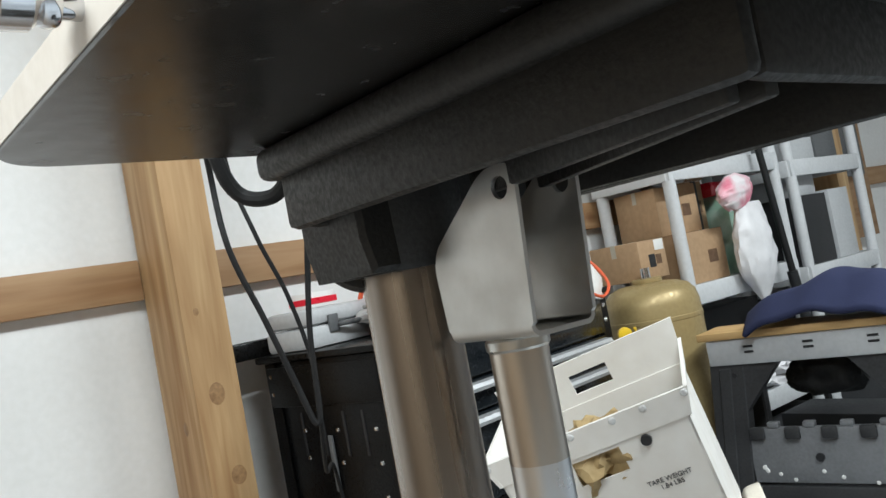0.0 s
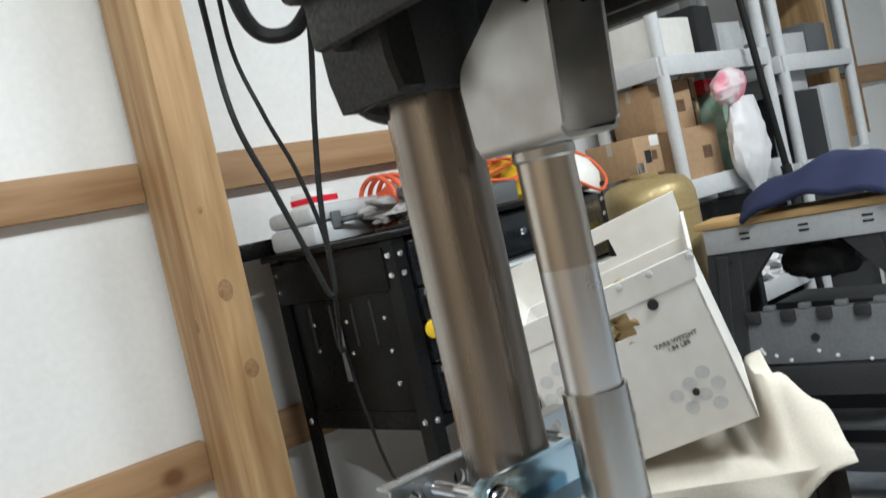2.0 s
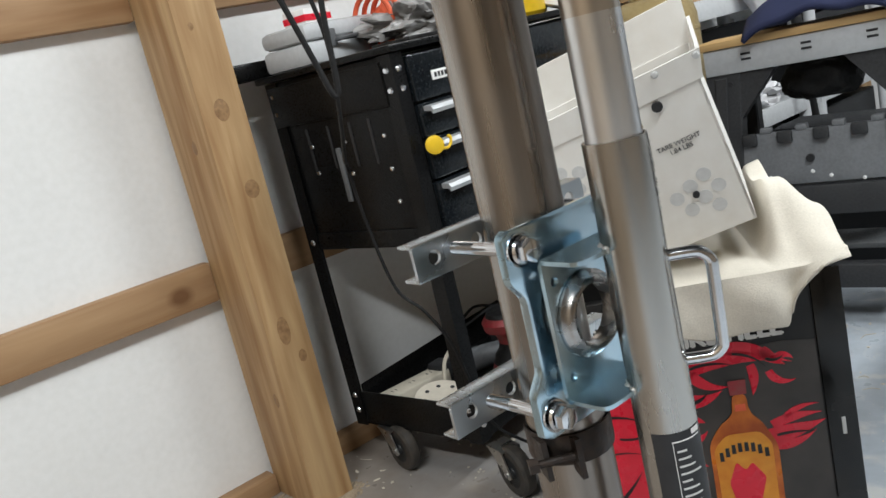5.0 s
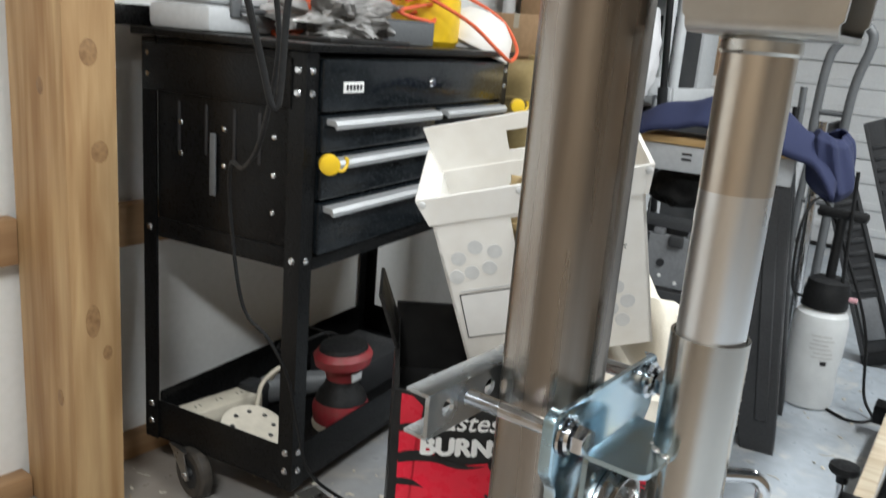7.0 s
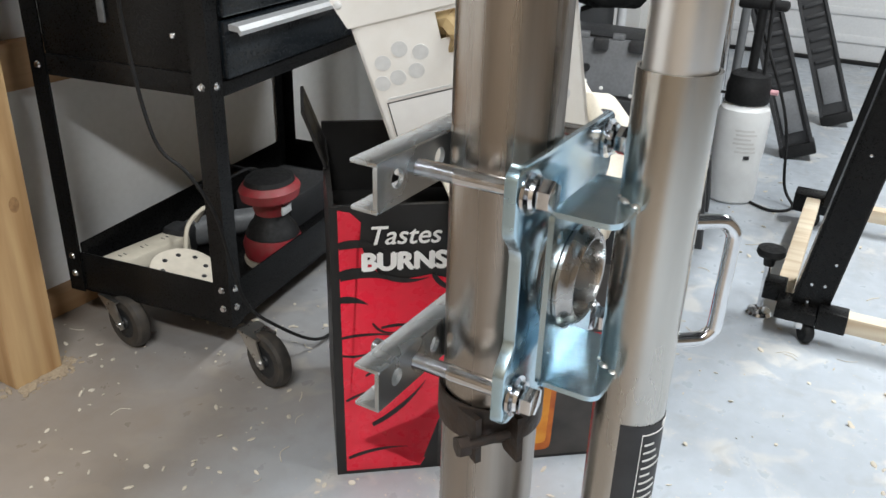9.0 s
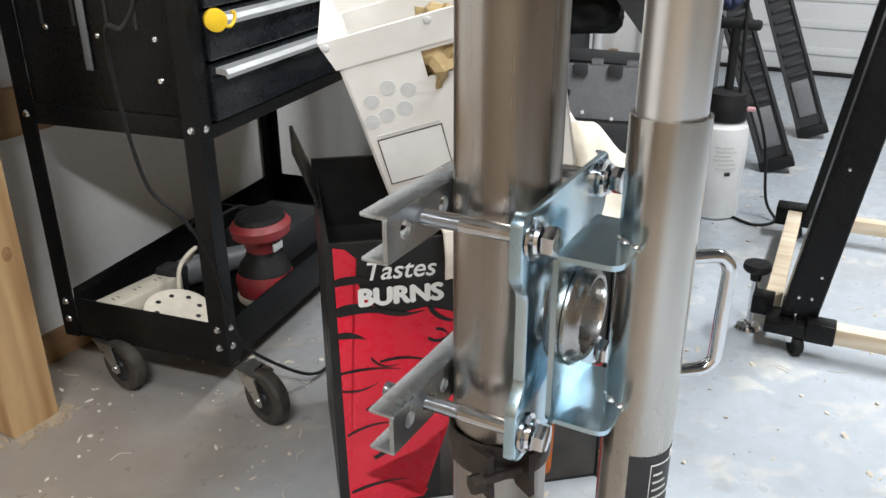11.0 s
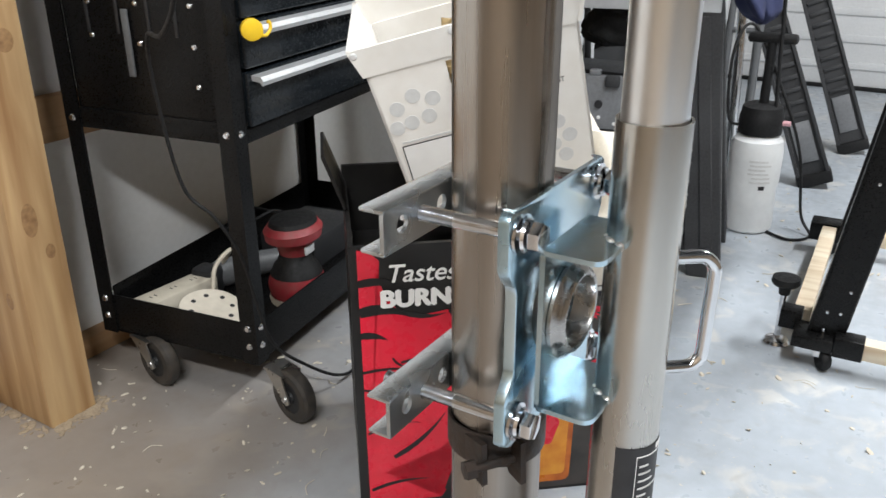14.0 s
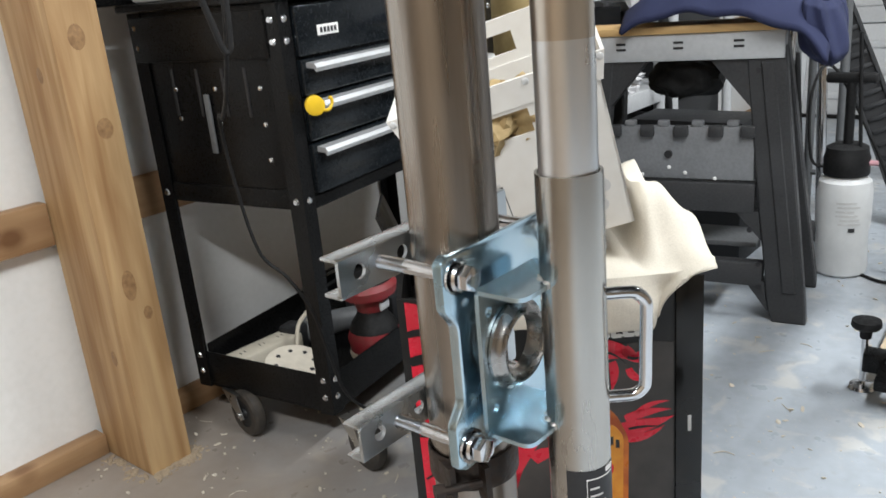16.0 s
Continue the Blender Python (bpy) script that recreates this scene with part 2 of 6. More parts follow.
def floor_mat():
    m = mat("worn_grey_floor_paint", (0.43, 0.47, 0.515), 0.4, 0, (0.36, 0.39, 0.425), grain=22, blotch=1.6, bump=0.06, rough_var=0.16)
    nt = m.node_tree
    bsdf = nt.nodes["Principled BSDF"]
    tc = nt.nodes["Texture Coordinate"]
    out = bsdf.inputs["Base Color"].links[0].from_socket
    # pale worn patches, then brown dust towards the timber wall's working side
    for scale, lo, hi, colour, k in ((9.5, 0.56, 0.66, (0.62, 0.60, 0.56, 1), 0.6), (14.0, 0.60, 0.70, (0.27, 0.25, 0.23, 1), 0.28), (2.3, 0.55, 0.75, (0.36, 0.33, 0.29, 1), 0.4),
                                     (120.0, 0.66, 0.72, (0.66, 0.58, 0.45, 1), 0.7)):
        n = nt.nodes.new("ShaderNodeTexNoise")
        n.inputs["Scale"].default_value, n.inputs["Detail"].default_value, n.inputs["Distortion"].default_value = scale, 7, 0.6
        nt.links.new(tc.outputs["Object"], n.inputs["Vector"])
        r = nt.nodes.new("ShaderNodeMapRange")
        r.inputs[1].default_value, r.inputs[2].default_value, r.inputs[4].default_value = lo, hi, k
        nt.links.new(n.outputs[0], r.inputs[0])
        x = nt.nodes.new("ShaderNodeMix")
        x.data_type = "RGBA"
        x.inputs[7].default_value = colour
        nt.links.new(r.outputs[0], x.inputs[0])
        nt.links.new(out, x.inputs[6])
        out = x.outputs[2]
    # sawdust trodden in along the timber wall, thinning out towards the open floor
    sep = nt.nodes.new("ShaderNodeSeparateXYZ")
    nt.links.new(tc.outputs["Object"], sep.inputs[0])
    sub = nt.nodes.new("ShaderNodeMath")
    sub.operation = "MULTIPLY_ADD"
    nt.links.new(sep.outputs[0], sub.inputs[0])
    sub.inputs[1].default_value = -0.75
    nt.links.new(sep.outputs[1], sub.inputs[2])
    n = nt.nodes.new("ShaderNodeTexNoise")
    n.inputs["Scale"].default_value, n.inputs["Detail"].default_value = 3.5, 8
    nt.links.new(tc.outputs["Object"], n.inputs["Vector"])
    more = nt.nodes.new("ShaderNodeMath")
    nt.links.new(sub.outputs[0], more.inputs[0])
    nt.links.new(n.outputs[0], more.inputs[1])
    r = nt.nodes.new("ShaderNodeMapRange")
    r.inputs[1].default_value, r.inputs[2].default_value, r.inputs[4].default_value = 0.45, 1.45, 0.85
    nt.links.new(more.outputs[0], r.inputs[0])
    x = nt.nodes.new("ShaderNodeMix")
    x.data_type = "RGBA"
    x.inputs[7].default_value = (0.25, 0.20, 0.155, 1)
    nt.links.new(r.outputs[0], x.inputs[0])
    nt.links.new(out, x.inputs[6])
    nt.links.new(x.outputs[2], bsdf.inputs["Base Color"])
    return m


FLOOR = floor_mat()


# ---- mesh helpers ----
def add_box(bm, x0, x1, y0, y1, z0, z1, bev=0.0, m=None, seg=2):
    made = bmesh.ops.create_cube(bm, size=1.0, matrix=Matrix.Translation(((x0 + x1) / 2, (y0 + y1) / 2, (z0 + z1) / 2)) @ Matrix.Diagonal((x1 - x0, y1 - y0, z1 - z0, 1)))
    verts = made["verts"]
    if bev:
        edges = list({e for v in verts for e in v.link_edges})
        got = bmesh.ops.bevel(bm, geom=edges, offset=bev, segments=seg, affect="EDGES", profile=0.5)
        verts = list({v for v in got["verts"]} | {v for v in verts if v.is_valid})
    if m:
        bmesh.ops.transform(bm, matrix=m, verts=verts)
    return bm


def box(*a, **k):
    return add_box(bmesh.new(), *a, **k)


def add_cyl(bm, p0, p1, r0, r1=None, seg=24, bev=0.0, caps=True):
    p0, p1 = Vector(p0), Vector(p1)
    d = p1 - p0
    m = Matrix.Translation((p0 + p1) / 2) @ d.to_track_quat("Z", "Y").to_matrix().to_4x4()
    made = bmesh.ops.create_cone(bm, cap_ends=caps, segments=seg, radius1=r0, radius2=r0 if r1 is None else r1, depth=d.length, matrix=m)
    if bev:
        rims = [e for e in {e for v in made["verts"] for e in v.link_edges} if any(len(f.verts) > 4 for f in e.link_faces)]
        bmesh.ops.bevel(bm, geom=rims, offset=bev, segments=2, affect="EDGES", profile=0.5)
    return bm


def cyl(*a, **k):
    return add_cyl(bmesh.new(), *a, **k)


def add_lathe(bm, profile, seg=32, m=None):
    """Turn rows of (radius, height) about z."""
    rings = []
    for r, z in profile:
        rings.append([bm.verts.new((r * math.cos(2 * math.pi * i / seg), r * math.sin(2 * math.pi * i / seg), z)) for i in range(seg)])
    for a, b in zip(rings, rings[1:]):
        for i in range(seg):
            bm.faces.new((a[i], a[(i + 1) % seg], b[(i + 1) % seg], b[i]))
    for ring, r in ((rings[0][::-1], profile[0][0]), (rings[-1], profile[-1][0])):
        if r > 1e-4:
            bm.faces.new(ring)
    if m:
        bmesh.ops.transform(bm, matrix=m, verts=[v for ring in rings for v in ring])
    return bm


def lathe(profile, seg=32, m=None):
    return add_lathe(bmesh.new(), profile, seg, m)


def ring(profile, seg=32, m=None):
    """Turn a closed outline of (radius, height) about z: a ring with an open middle."""
    bm = bmesh.new()
    rows = [[bm.verts.new((r * math.cos(2 * math.pi * i / seg), r * math.sin(2 * math.pi * i / seg), z)) for i in range(seg)] for r, z in profile]
    for a, b in zip(rows, rows[1:] + rows[:1]):
        for i in range(seg):
            bm.faces.new((a[i], a[(i + 1) % seg], b[(i + 1) % seg], b[i]))
    if m:
        bmesh.ops.transform(bm, matrix=m, verts=bm.verts[:])
    return bm


def smooth_path(points, steps=8):
    pts = [Vector(p) for p in points]
    out = []
    for i in range(len(pts) - 1):
        a, b, c, d = pts[max(i - 1, 0)], pts[i], pts[i + 1], pts[min(i + 2, len(pts) - 1)]
        for s in range(steps):
            t = s / steps
            out.append(0.5 * ((2 * b) + (c - a) * t + (2 * a - 5 * b + 4 * c - d) * t * t + (3 * b - a - 3 * c + d) * t ** 3))
    return out + [pts[-1]]


def add_sweep(bm, points, r, seg=8, steps=8, smooth=True):
    pts = smooth_path(points, steps) if smooth else [Vector(p) for p in points]
    up, rings = Vector((0.31, 0.2, 0.93)), []
    for i, p in enumerate(pts):
        d = (pts[min(i + 1, len(pts) - 1)] - pts[max(i - 1, 0)]).normalized()
        side = d.cross(up)
        side = side.normalized() if side.length > 1e-3 else Vector((1, 0, 0))
        up = side.cross(d).normalized()
        rings.append([bm.verts.new(p + r * (math.cos(2 * math.pi * k / seg) * side + math.sin(2 * math.pi * k / seg) * up)) for k in range(seg)])
    for a, b in zip(rings, rings[1:]):
        for k in range(seg):
            bm.faces.new((a[k], a[(k + 1) % seg], b[(k + 1) % seg], b[k]))
    bm.faces.new(rings[0][::-1]), bm.faces.new(rings[-1])
    return bm


def sweep(*a, **k):
    return add_sweep(bmesh.new(), *a, **k)


def add_prism(bm, outline, depth, m=None, bev=0.0):
    """An outline in x, z, pushed along y by depth."""
    a = [bm.verts.new((x, 0, z)) for x, z in outline]
    b = [bm.verts.new((x, depth, z)) for x, z in outline]
    n = len(a)
    bm.faces.new(a), bm.faces.new(b[::-1])
    for i in range(n):
        bm.faces.new((a[(i + 1) % n], a[i], b[i], b[(i + 1) % n]))
    bmesh.ops.recalc_face_normals(bm, faces=bm.faces[:])
    if bev:
        bmesh.ops.bevel(bm, geom=[e for e in bm.edges if abs(e.verts[0].co.y - e.verts[1].co.y) < 1e-6], offset=bev, segments=1, affect="EDGES")
    if m:
        bmesh.ops.transform(bm, matrix=m, verts=bm.verts[:])
    return bm


def prism(*a, **k):
    return add_prism(bmesh.new(), *a, **k)


def filled_plate(outline, holes, thick, m=None):
    """A flat plate in x, z with round holes (x, z, r) cut through it, pushed along y."""
    bm = bmesh.new()
    loops = [outline] + [[(x + r * math.cos(2 * math.pi * i / 24), z + r * math.sin(2 * math.pi * i / 24)) for i in range(24)] for x, z, r in holes]
    for loop in loops:
        vs = [bm.verts.new((x, 0, z)) for x, z in loop]
        for a, b in zip(vs, vs[1:] + vs[:1]):
            bm.edges.new((a, b))
    bmesh.ops.triangle_fill(bm, use_beauty=True, edges=bm.edges[:])
    back = bmesh.ops.extrude_face_region(bm, geom=bm.faces[:])
    bmesh.ops.translate(bm, vec=(0, thick, 0), verts=[v for v in back["geom"] if isinstance(v, bmesh.types.BMVert)])
    bmesh.ops.recalc_face_normals(bm, faces=bm.faces[:])
    if m:
        bmesh.ops.transform(bm, matrix=m, verts=bm.verts[:])
    return bm


def rounded(points, r, n=5):
    """An outline with its corners rounded to r."""
    out = []
    for i, p in enumerate(points):
        a, p, b = Vector(points[i - 1]), Vector(p), Vector(points[(i + 1) % len(points)])
        da, db = (a - p), (b - p)
        k = min(r, 0.45 * da.length, 0.45 * db.length)
        q0, q1 = p + da.normalized() * k, p + db.normalized() * k
        for j in range(n + 1):
            t = j / n
            q = q0 * (1 - t) ** 2 + p * 2 * t * (1 - t) + q1 * t * t
            out.append((q.x, q.y))
    return out


def mesh_of(name, bm, material, flat=False):
    bmesh.ops.recalc_face_normals(bm, faces=bm.faces[:])
    me = bpy.data.meshes.new(name)
    bm.to_mesh(me)
    bm.free()
    me.materials.append(material)
    if not flat:
        me.shade_auto_smooth(angle=radians(35)) if hasattr(me, "shade_auto_smooth") else None
        for p in me.polygons:
            p.use_smooth = True
        me.set_sharp_from_angle(angle=radians(35))
    return me


def part(name, bm, material, parent, label=""):
    ob = new(name, mesh_of(name, bm, material))
    ob.parent = parent
    return tagged(ob, label)


def thing(name, label, category, m=None, group="", kind=""):
    ob = new(name)
    ob.empty_display_size = 0.05
    if m:
        ob.matrix_basis = m
    return tagged(ob, label, category, group, kind)


def solid(name, bm, material, label, category, m=None, group="", kind=""):
    ob = new(name, mesh_of(name, bm, material))
    if m:
        ob.matrix_basis = m
    return tagged(ob, label, category, group, kind)


def lettering(name, text, size, material, parent, m, label="", shear=0.0, bold=0.0, align="LEFT", squeeze=1.0, heavy=0.0):
    cu = bpy.data.curves.new(name, "FONT")
    cu.body, cu.size, cu.extrude, cu.shear, cu.offset, cu.align_x = text, size, 0.0003, shear, bold, align
    tmp = bpy.data.objects.new(name, cu)
    scene.collection.objects.link(tmp)
    me = bpy.data.meshes.new_from_object(tmp.evaluated_get(bpy.context.evaluated_depsgraph_get()))
    bpy.data.objects.remove(tmp)
    if heavy:
        bm = bmesh.new()
        for k, (dx, dy) in enumerate(((0, 0), (heavy, 0), (-heavy, 0), (0, heavy * 0.7), (0, -heavy * 0.7))):
            old = set(bm.verts)
            bm.from_mesh(me)
            bmesh.ops.translate(bm, vec=(dx, dy, 0.00015 * k), verts=[v for v in bm.verts if v not in old])
        bm.to_mesh(me)
        bm.free()
    me.materials.clear()
    me.materials.append(material)
    ob = new(name, me)
    ob.parent = parent
    ob.matrix_basis = m @ Matrix.Diagonal((squeeze, 1, 1, 1))
    return tagged(ob, label)


FACE = pose(0, 0, 0, 90, 0, 0)  # lays flat lettering upright, facing -y


# ---- structure ----
X0, X1, Y0, Y1, H = -1.9, 4.88, -3.2, 1.88, 2.62
solid("floor", box(X0 - 0.1, X1 + 0.1, Y0 - 0.1, Y1 + 0.1, -0.1, 0.0), FLOOR, "worn grey painted concrete workshop floor with dust", "floor", kind="structure")
solid("ceiling", box(X0 - 0.1, X1 + 0.1, Y0 - 0.1, Y1 + 0.1, H, H + 0.1), CEIL, "unseen grey ceiling, darkened to lower the bounced light", "ceiling", kind="structure")
solid("wall_north", box(X0 - 0.1, X1 + 0.1, Y1, Y1 + 0.1, 0.0, H), WALL, "white panelled wall behind timber posts and rails", "wall", kind="structure")
# south and west walls are out of view, dark brown to shape the light
solid("wall_south", box(X0 - 0.1, X1 + 0.1, Y0 - 0.1, Y0, 0.0, H), UNSEEN_BROWN, "unseen closing wall, browned to cut fill light and warm reflections", "wall", kind="structure")
solid("wall_west", box(X0 - 0.1, X0, Y0, Y1, 0.0, H), UNSEEN_BROWN, "unseen closing wall, browned to cut fill light and warm reflections", "wall", kind="structure")
solid("wall_east", box(X1 + 0.06, X1 + 0.16, Y0, Y1, 0.0, H), WALL, "white wall round the garage door", "wall", kind="structure")


def timber(name, x0, x1, y0, y1, z0, z1, material, label):
    return solid(name, box(x0, x1, y0, y1, z0, z1, bev=0.003), material, label, "timber", kind="structure")


timber("trim", 0.658, 0.758, 1.66, 1.853, 0.0, H, POST_WOOD, "knotty sawn timber post standing on the floor against the wall")
GIRTS = ((1.15, 1.24), (0.505, 0.598), (0.0, 0.05), (1.85, 1.94), (2.45, 2.54))
for a, b in ((X0, 0.658), (0.758, 3.66), (3.76, X1)):
    for z0, z1 in GIRTS:
        timber("trim", a + 0.001, b - 0.001, 1.845 if z0 else 1.835, 1.88, z0, z1, GIRT_WOOD, "brown timber rail nailed across the white wall")
timber("trim", 3.66, 3.76, 1.66, 1.853, 0.0, H, POST_WOOD, "brown timber post standing against the wall beyond the shelves")

KNOT = mat("dark_knot", (0.20, 0.105, 0.045), 0.6, 0, (0.34, 0.20, 0.09), grain=120, blotch=45, bump=0.4)
post_ob = [o for o in scene.objects if o.name.startswith("trim")][0]
for x, z, r, k in ((0.705, 0.925, 0.017, 1.4), (0.722, 0.75, 0.017, 1.2), (0.70, 0.43, 0.015, 2.2), (0.728, 0.36, 0.010, 1.5), (0.69, 1.10, 0.006, 1.4)):
    part("knot", lathe([(0.0, 0.0012), (r * 0.5, 0.0011), (r, 0.0)], 20, pose(x, 1.66, z, 90, 0, 0) @ Matrix.Diagonal((1, k, 1, 1))), KNOT, post_ob)
for y, z, r, k in ((1.74, 0.86, 0.012, 1.3), (1.71, 0.27, 0.011, 1.6)):
    part("knot", lathe([(0.0, 0.0012), (r * 0.5, 0.0011), (r, 0.0)], 20, pose(0.658, y, z, 0, -90, 0) @ Matrix.Diagonal((k, 1, 1, 1))), KNOT, post_ob)

door = thing("door_1", "white sectional garage door with ribbed panels, closed", "garage door", kind="structure")
for i in range(5):
    z0 = 0.02 + i * 0.5
    part("panel", box(X1 + 0.01, X1 + 0.05, -2.3, 1.72, z0, z0 + 0.494, bev=0.006), DOOR_WHITE, door)
    for k in range(3):
        part("rib", box(X1 - 0.002, X1 + 0.012, -2.28, 1.70, z0 + 0.09 + k * 0.14, z0 + 0.13 + k * 0.14, bev=0.005), DOOR_WHITE, door)
part("bottom_seal", box(X1 - 0.005, X1 + 0.05, -2.3, 1.72, 0.0, 0.02, bev=0.004), RUBBER, door, "black rubber bottom seal")


# ---- drill press with its table ----
CX, CY, CR = 0.400, 0.5334, 0.0362
press = thing("drill_press", "drill press with bare steel column and black cast iron table", "drill press", pose(CX, CY, 0))
part("column", lathe([(CR, 0.0), (CR, 0.765), (CR + 0.0004, 0.768), (CR + 0.0004, 0.775), (CR, 0.778), (CR, 1.75)], 64), COLUMN, press, "bare brushed steel column with brown streaks")
part("base", box(-0.16, 0.2, -0.42, 0.09, 0.0, 0.045, bev=0.012), CAST_BLACK, press, "black cast iron base plate")
part("head", box(-0.13, 0.13, -0.38, 0.12, 1.62, 1.95, bev=0.03), CAST_BLACK, press, "black cast iron head")
# cast table: a rimmed tray open below, ribs and a collar round the column
tx0, tx1, ty0, ty1 = 0.306 - CX, 0.630 - CX, 0.163 - CY, 0.543 - CY
rim = bmesh.new()
for a in ((tx0, tx0 + 0.014, ty0, ty1), (tx1 - 0.014, tx1, ty0, ty1), (tx0 + 0.014, tx1 - 0.014, ty0, ty0 + 0.014), (tx0 + 0.014, tx1 - 0.014, ty1 - 0.014, ty1)):
    add_box(rim, *a, 1.1267, 1.172, bev=0.006)
part("table_rim", rim, CAST_BLACK, press, "rough black cast iron table rim")
part("table_lip", box(tx0 - 0.012, tx1 + 0.012, ty0 - 0.012, ty1 + 0.012, 1.166, 1.1905, bev=0.008, seg=3), CAST_BLACK, press, "rough black cast iron lip")
for x0, y0, x1, y1 in ((0.0, -0.10, -0.065, -0.345), (0.055, -0.10, -0.05, -0.355), (0.14, -0.05, 0.17, -0.34)):
    d = Vector((x1 - x0, y1 - y0, 0))
    m = Matrix.Translation((x0, y0, 0)) @ Matrix.Rotation(math.atan2(d.y, d.x), 4, "Z")
    part("rib", box(0, d.length, -0.004, 0.004, 1.1225, 1.170, bev=0.002, m=m), CAST_BLACK, press)
part("collar", ring([(CR + 0.0006, 1.083), (CR + 0.016, 1.083), (CR + 0.018, 1.088), (CR + 0.02, 1.168), (CR + 0.0006, 1.168)], 48), CAST_BLACK, press, "black cast collar on the column")
part("arm", prism([(-0.066, 1.168), (0.15, 1.168), (0.13, 1.125), (0.058, 1.084), (-0.058, 1.084), (-0.064, 1.11)], 0.085, pose(0, -0.042, 0), 0.004), CAST_BLACK, press, "black cast arm under the table")
part("clamp_ear", lathe([(0.0, -0.016), (0.044, -0.016), (0.048, -0.011), (0.048, 0.011), (0.044, 0.016), (0.0, 0.016)], 40, pose(-0.014, 0.020, 1.118, 90, 0, -40)), CAST_BLACK, press, "rounded black cast ear")
pipe_clamp = thing("pipe_clamp", "dark rusty steel band clamp tightened round the column", "clamp", pose(CX, CY, 0.578))
part("band", ring([(CR + 0.0008, -0.012), (CR + 0.0025, -0.012), (CR + 0.0032, -0.010), (CR + 0.0032, 0.014), (CR + 0.0025, 0.016), (CR + 0.0008, 0.016)], 48), RUST, pipe_clamp)
for k, dx in enumerate((-0.008, 0.016)):
    part("ear", prism([(-0.011, -0.020), (0.004, -0.018), (0.012, -0.006), (0.013, 0.014), (-0.009, 0.016)], 0.005, pose(-0.036 + dx * 0.7, -0.016 - dx, 0, 0, 0, 65)), RUST, pipe_clamp)
part("bolt", cyl((-0.060, -0.008, -0.002), (-0.024, -0.034, -0.002), 0.0036, seg=12), RUST, pipe_clamp)
part("nut", cyl((-0.062, -0.0065, -0.002), (-0.055, -0.0115, -0.002), 0.0075, seg=6), RUST, pipe_clamp)

board = thing("table_top", "black laminate table top with white edge on the drill press", "table top")
bx0, bx1, by0, by1, rr = 0.117, 0.84, -0.26, 0.572, 0.046
out = []
for cx, cy, a0 in ((bx1 - rr, by1 - rr, 0), (bx0 + rr, by1 - rr, 90), (bx0 + rr, by0 + rr, 180), (bx1 - rr, by0 + rr, 270)):
    out += [(cx + rr * math.cos(radians(a0 + i * 11.25)), cy + rr * math.sin(radians(a0 + i * 11.25))) for i in range(9)]


def slab(outline, z0, z1, inset=0.0):
    bm = bmesh.new()
    lo, hi = [bm.verts.new((x, y, z0)) for x, y in outline], [bm.verts.new((x, y, z1)) for x, y in outline]
    bm.faces.new(lo[::-1]), bm.faces.new(hi)
    for i in range(len(lo)):
        bm.faces.new((lo[i], lo[(i + 1) % len(lo)], hi[(i + 1) % len(lo)], hi[i]))
    return bm


part("underside", slab([(0.45 + (x - 0.45) * 0.998, 0.15 + (y - 0.15) * 0.998) for x, y in out], 1.191, 1.194), BOARD_BLACK, board, "matt black underside")
part("edge", slab(out, 1.194, 1.215), BOARD_EDGE, board, "cream white edge band")
knob = part("knob", cyl((0.100, 0.345, 1.212), (0.108, 0.345, 1.212), 0.0115, seg=20, bev=0.002), CHROME, board, "chrome clamp knob on the edge")
part("stem", cyl((0.107, 0.345, 1.210), (0.135, 0.345, 1.210), 0.006, seg=16), CHROME, knob)
part("knob_head", lathe([(0.0, -0.012), (0.012, -0.012), (0.017, -0.006), (0.017, 0.006), (0.012, 0.012), (0.0, 0.012)], 20, pose(0.090, 0.345, 1.216, 0, 90, 0)), CHROME, knob)

# ---- trailer jack clamped to the column ----
JX, JY = 0.411, 0.432
jack = thing("trailer_jack", "zinc plated swivel trailer jack clamped to the drill press column", "jack", pose(JX, JY, 0))
part("outer_tube", ring([(0.0225, 0.30), (0.0247, 0.30), (0.0247, 0.840), (0.0225, 0.840)], 48), TUBE_LOW, jack, "zinc plated outer tube with a rough weld seam")
weld = bmesh.new()
for i in range(26):
    a = radians(-58 + random.uniform(-9, 9))
    p = Vector((0.0247 * math.cos(a), 0.0247 * math.sin(a), 0.832 - i * 0.0021))
    bmesh.ops.create_icosphere(weld, subdivisions=1, radius=random.uniform(0.0006, 0.0015), matrix=Matrix.Translation(p))
part("weld_marks", weld, ZINC_WARM, jack)
part("inner_tube", lathe([(0.0, 0.25), (0.0216, 0.25), (0.0216, 0.932), (0.0, 0.932)], 48), TUBE_TOP, jack, "satin silver inner tube")
part("inner_tube_top", lathe([(0.0, 0.932), (0.0216, 0.932), (0.0216, 1.022), (0.0, 1.022)], 48), TUBE_WARM, jack, "bronze tinted upper end of the tube")
part("inner_collar", ring([(0.0217, 1.012), (0.0235, 1.014), (0.0235, 1.020), (0.0217, 1.022)], 40), ZINC_WARM, jack)
part("foot_tube", lathe([(0.0, 0.012), (0.0205, 0.012), (0.0205, 0.30), (0.0, 0.30)], 40), TUBE_LOW, jack)
part("foot_plate", lathe([(0.0, 0.0), (0.062, 0.0), (0.065, 0.004), (0.06, 0.012), (0.0, 0.012)], 32), ZINC_WARM, jack)


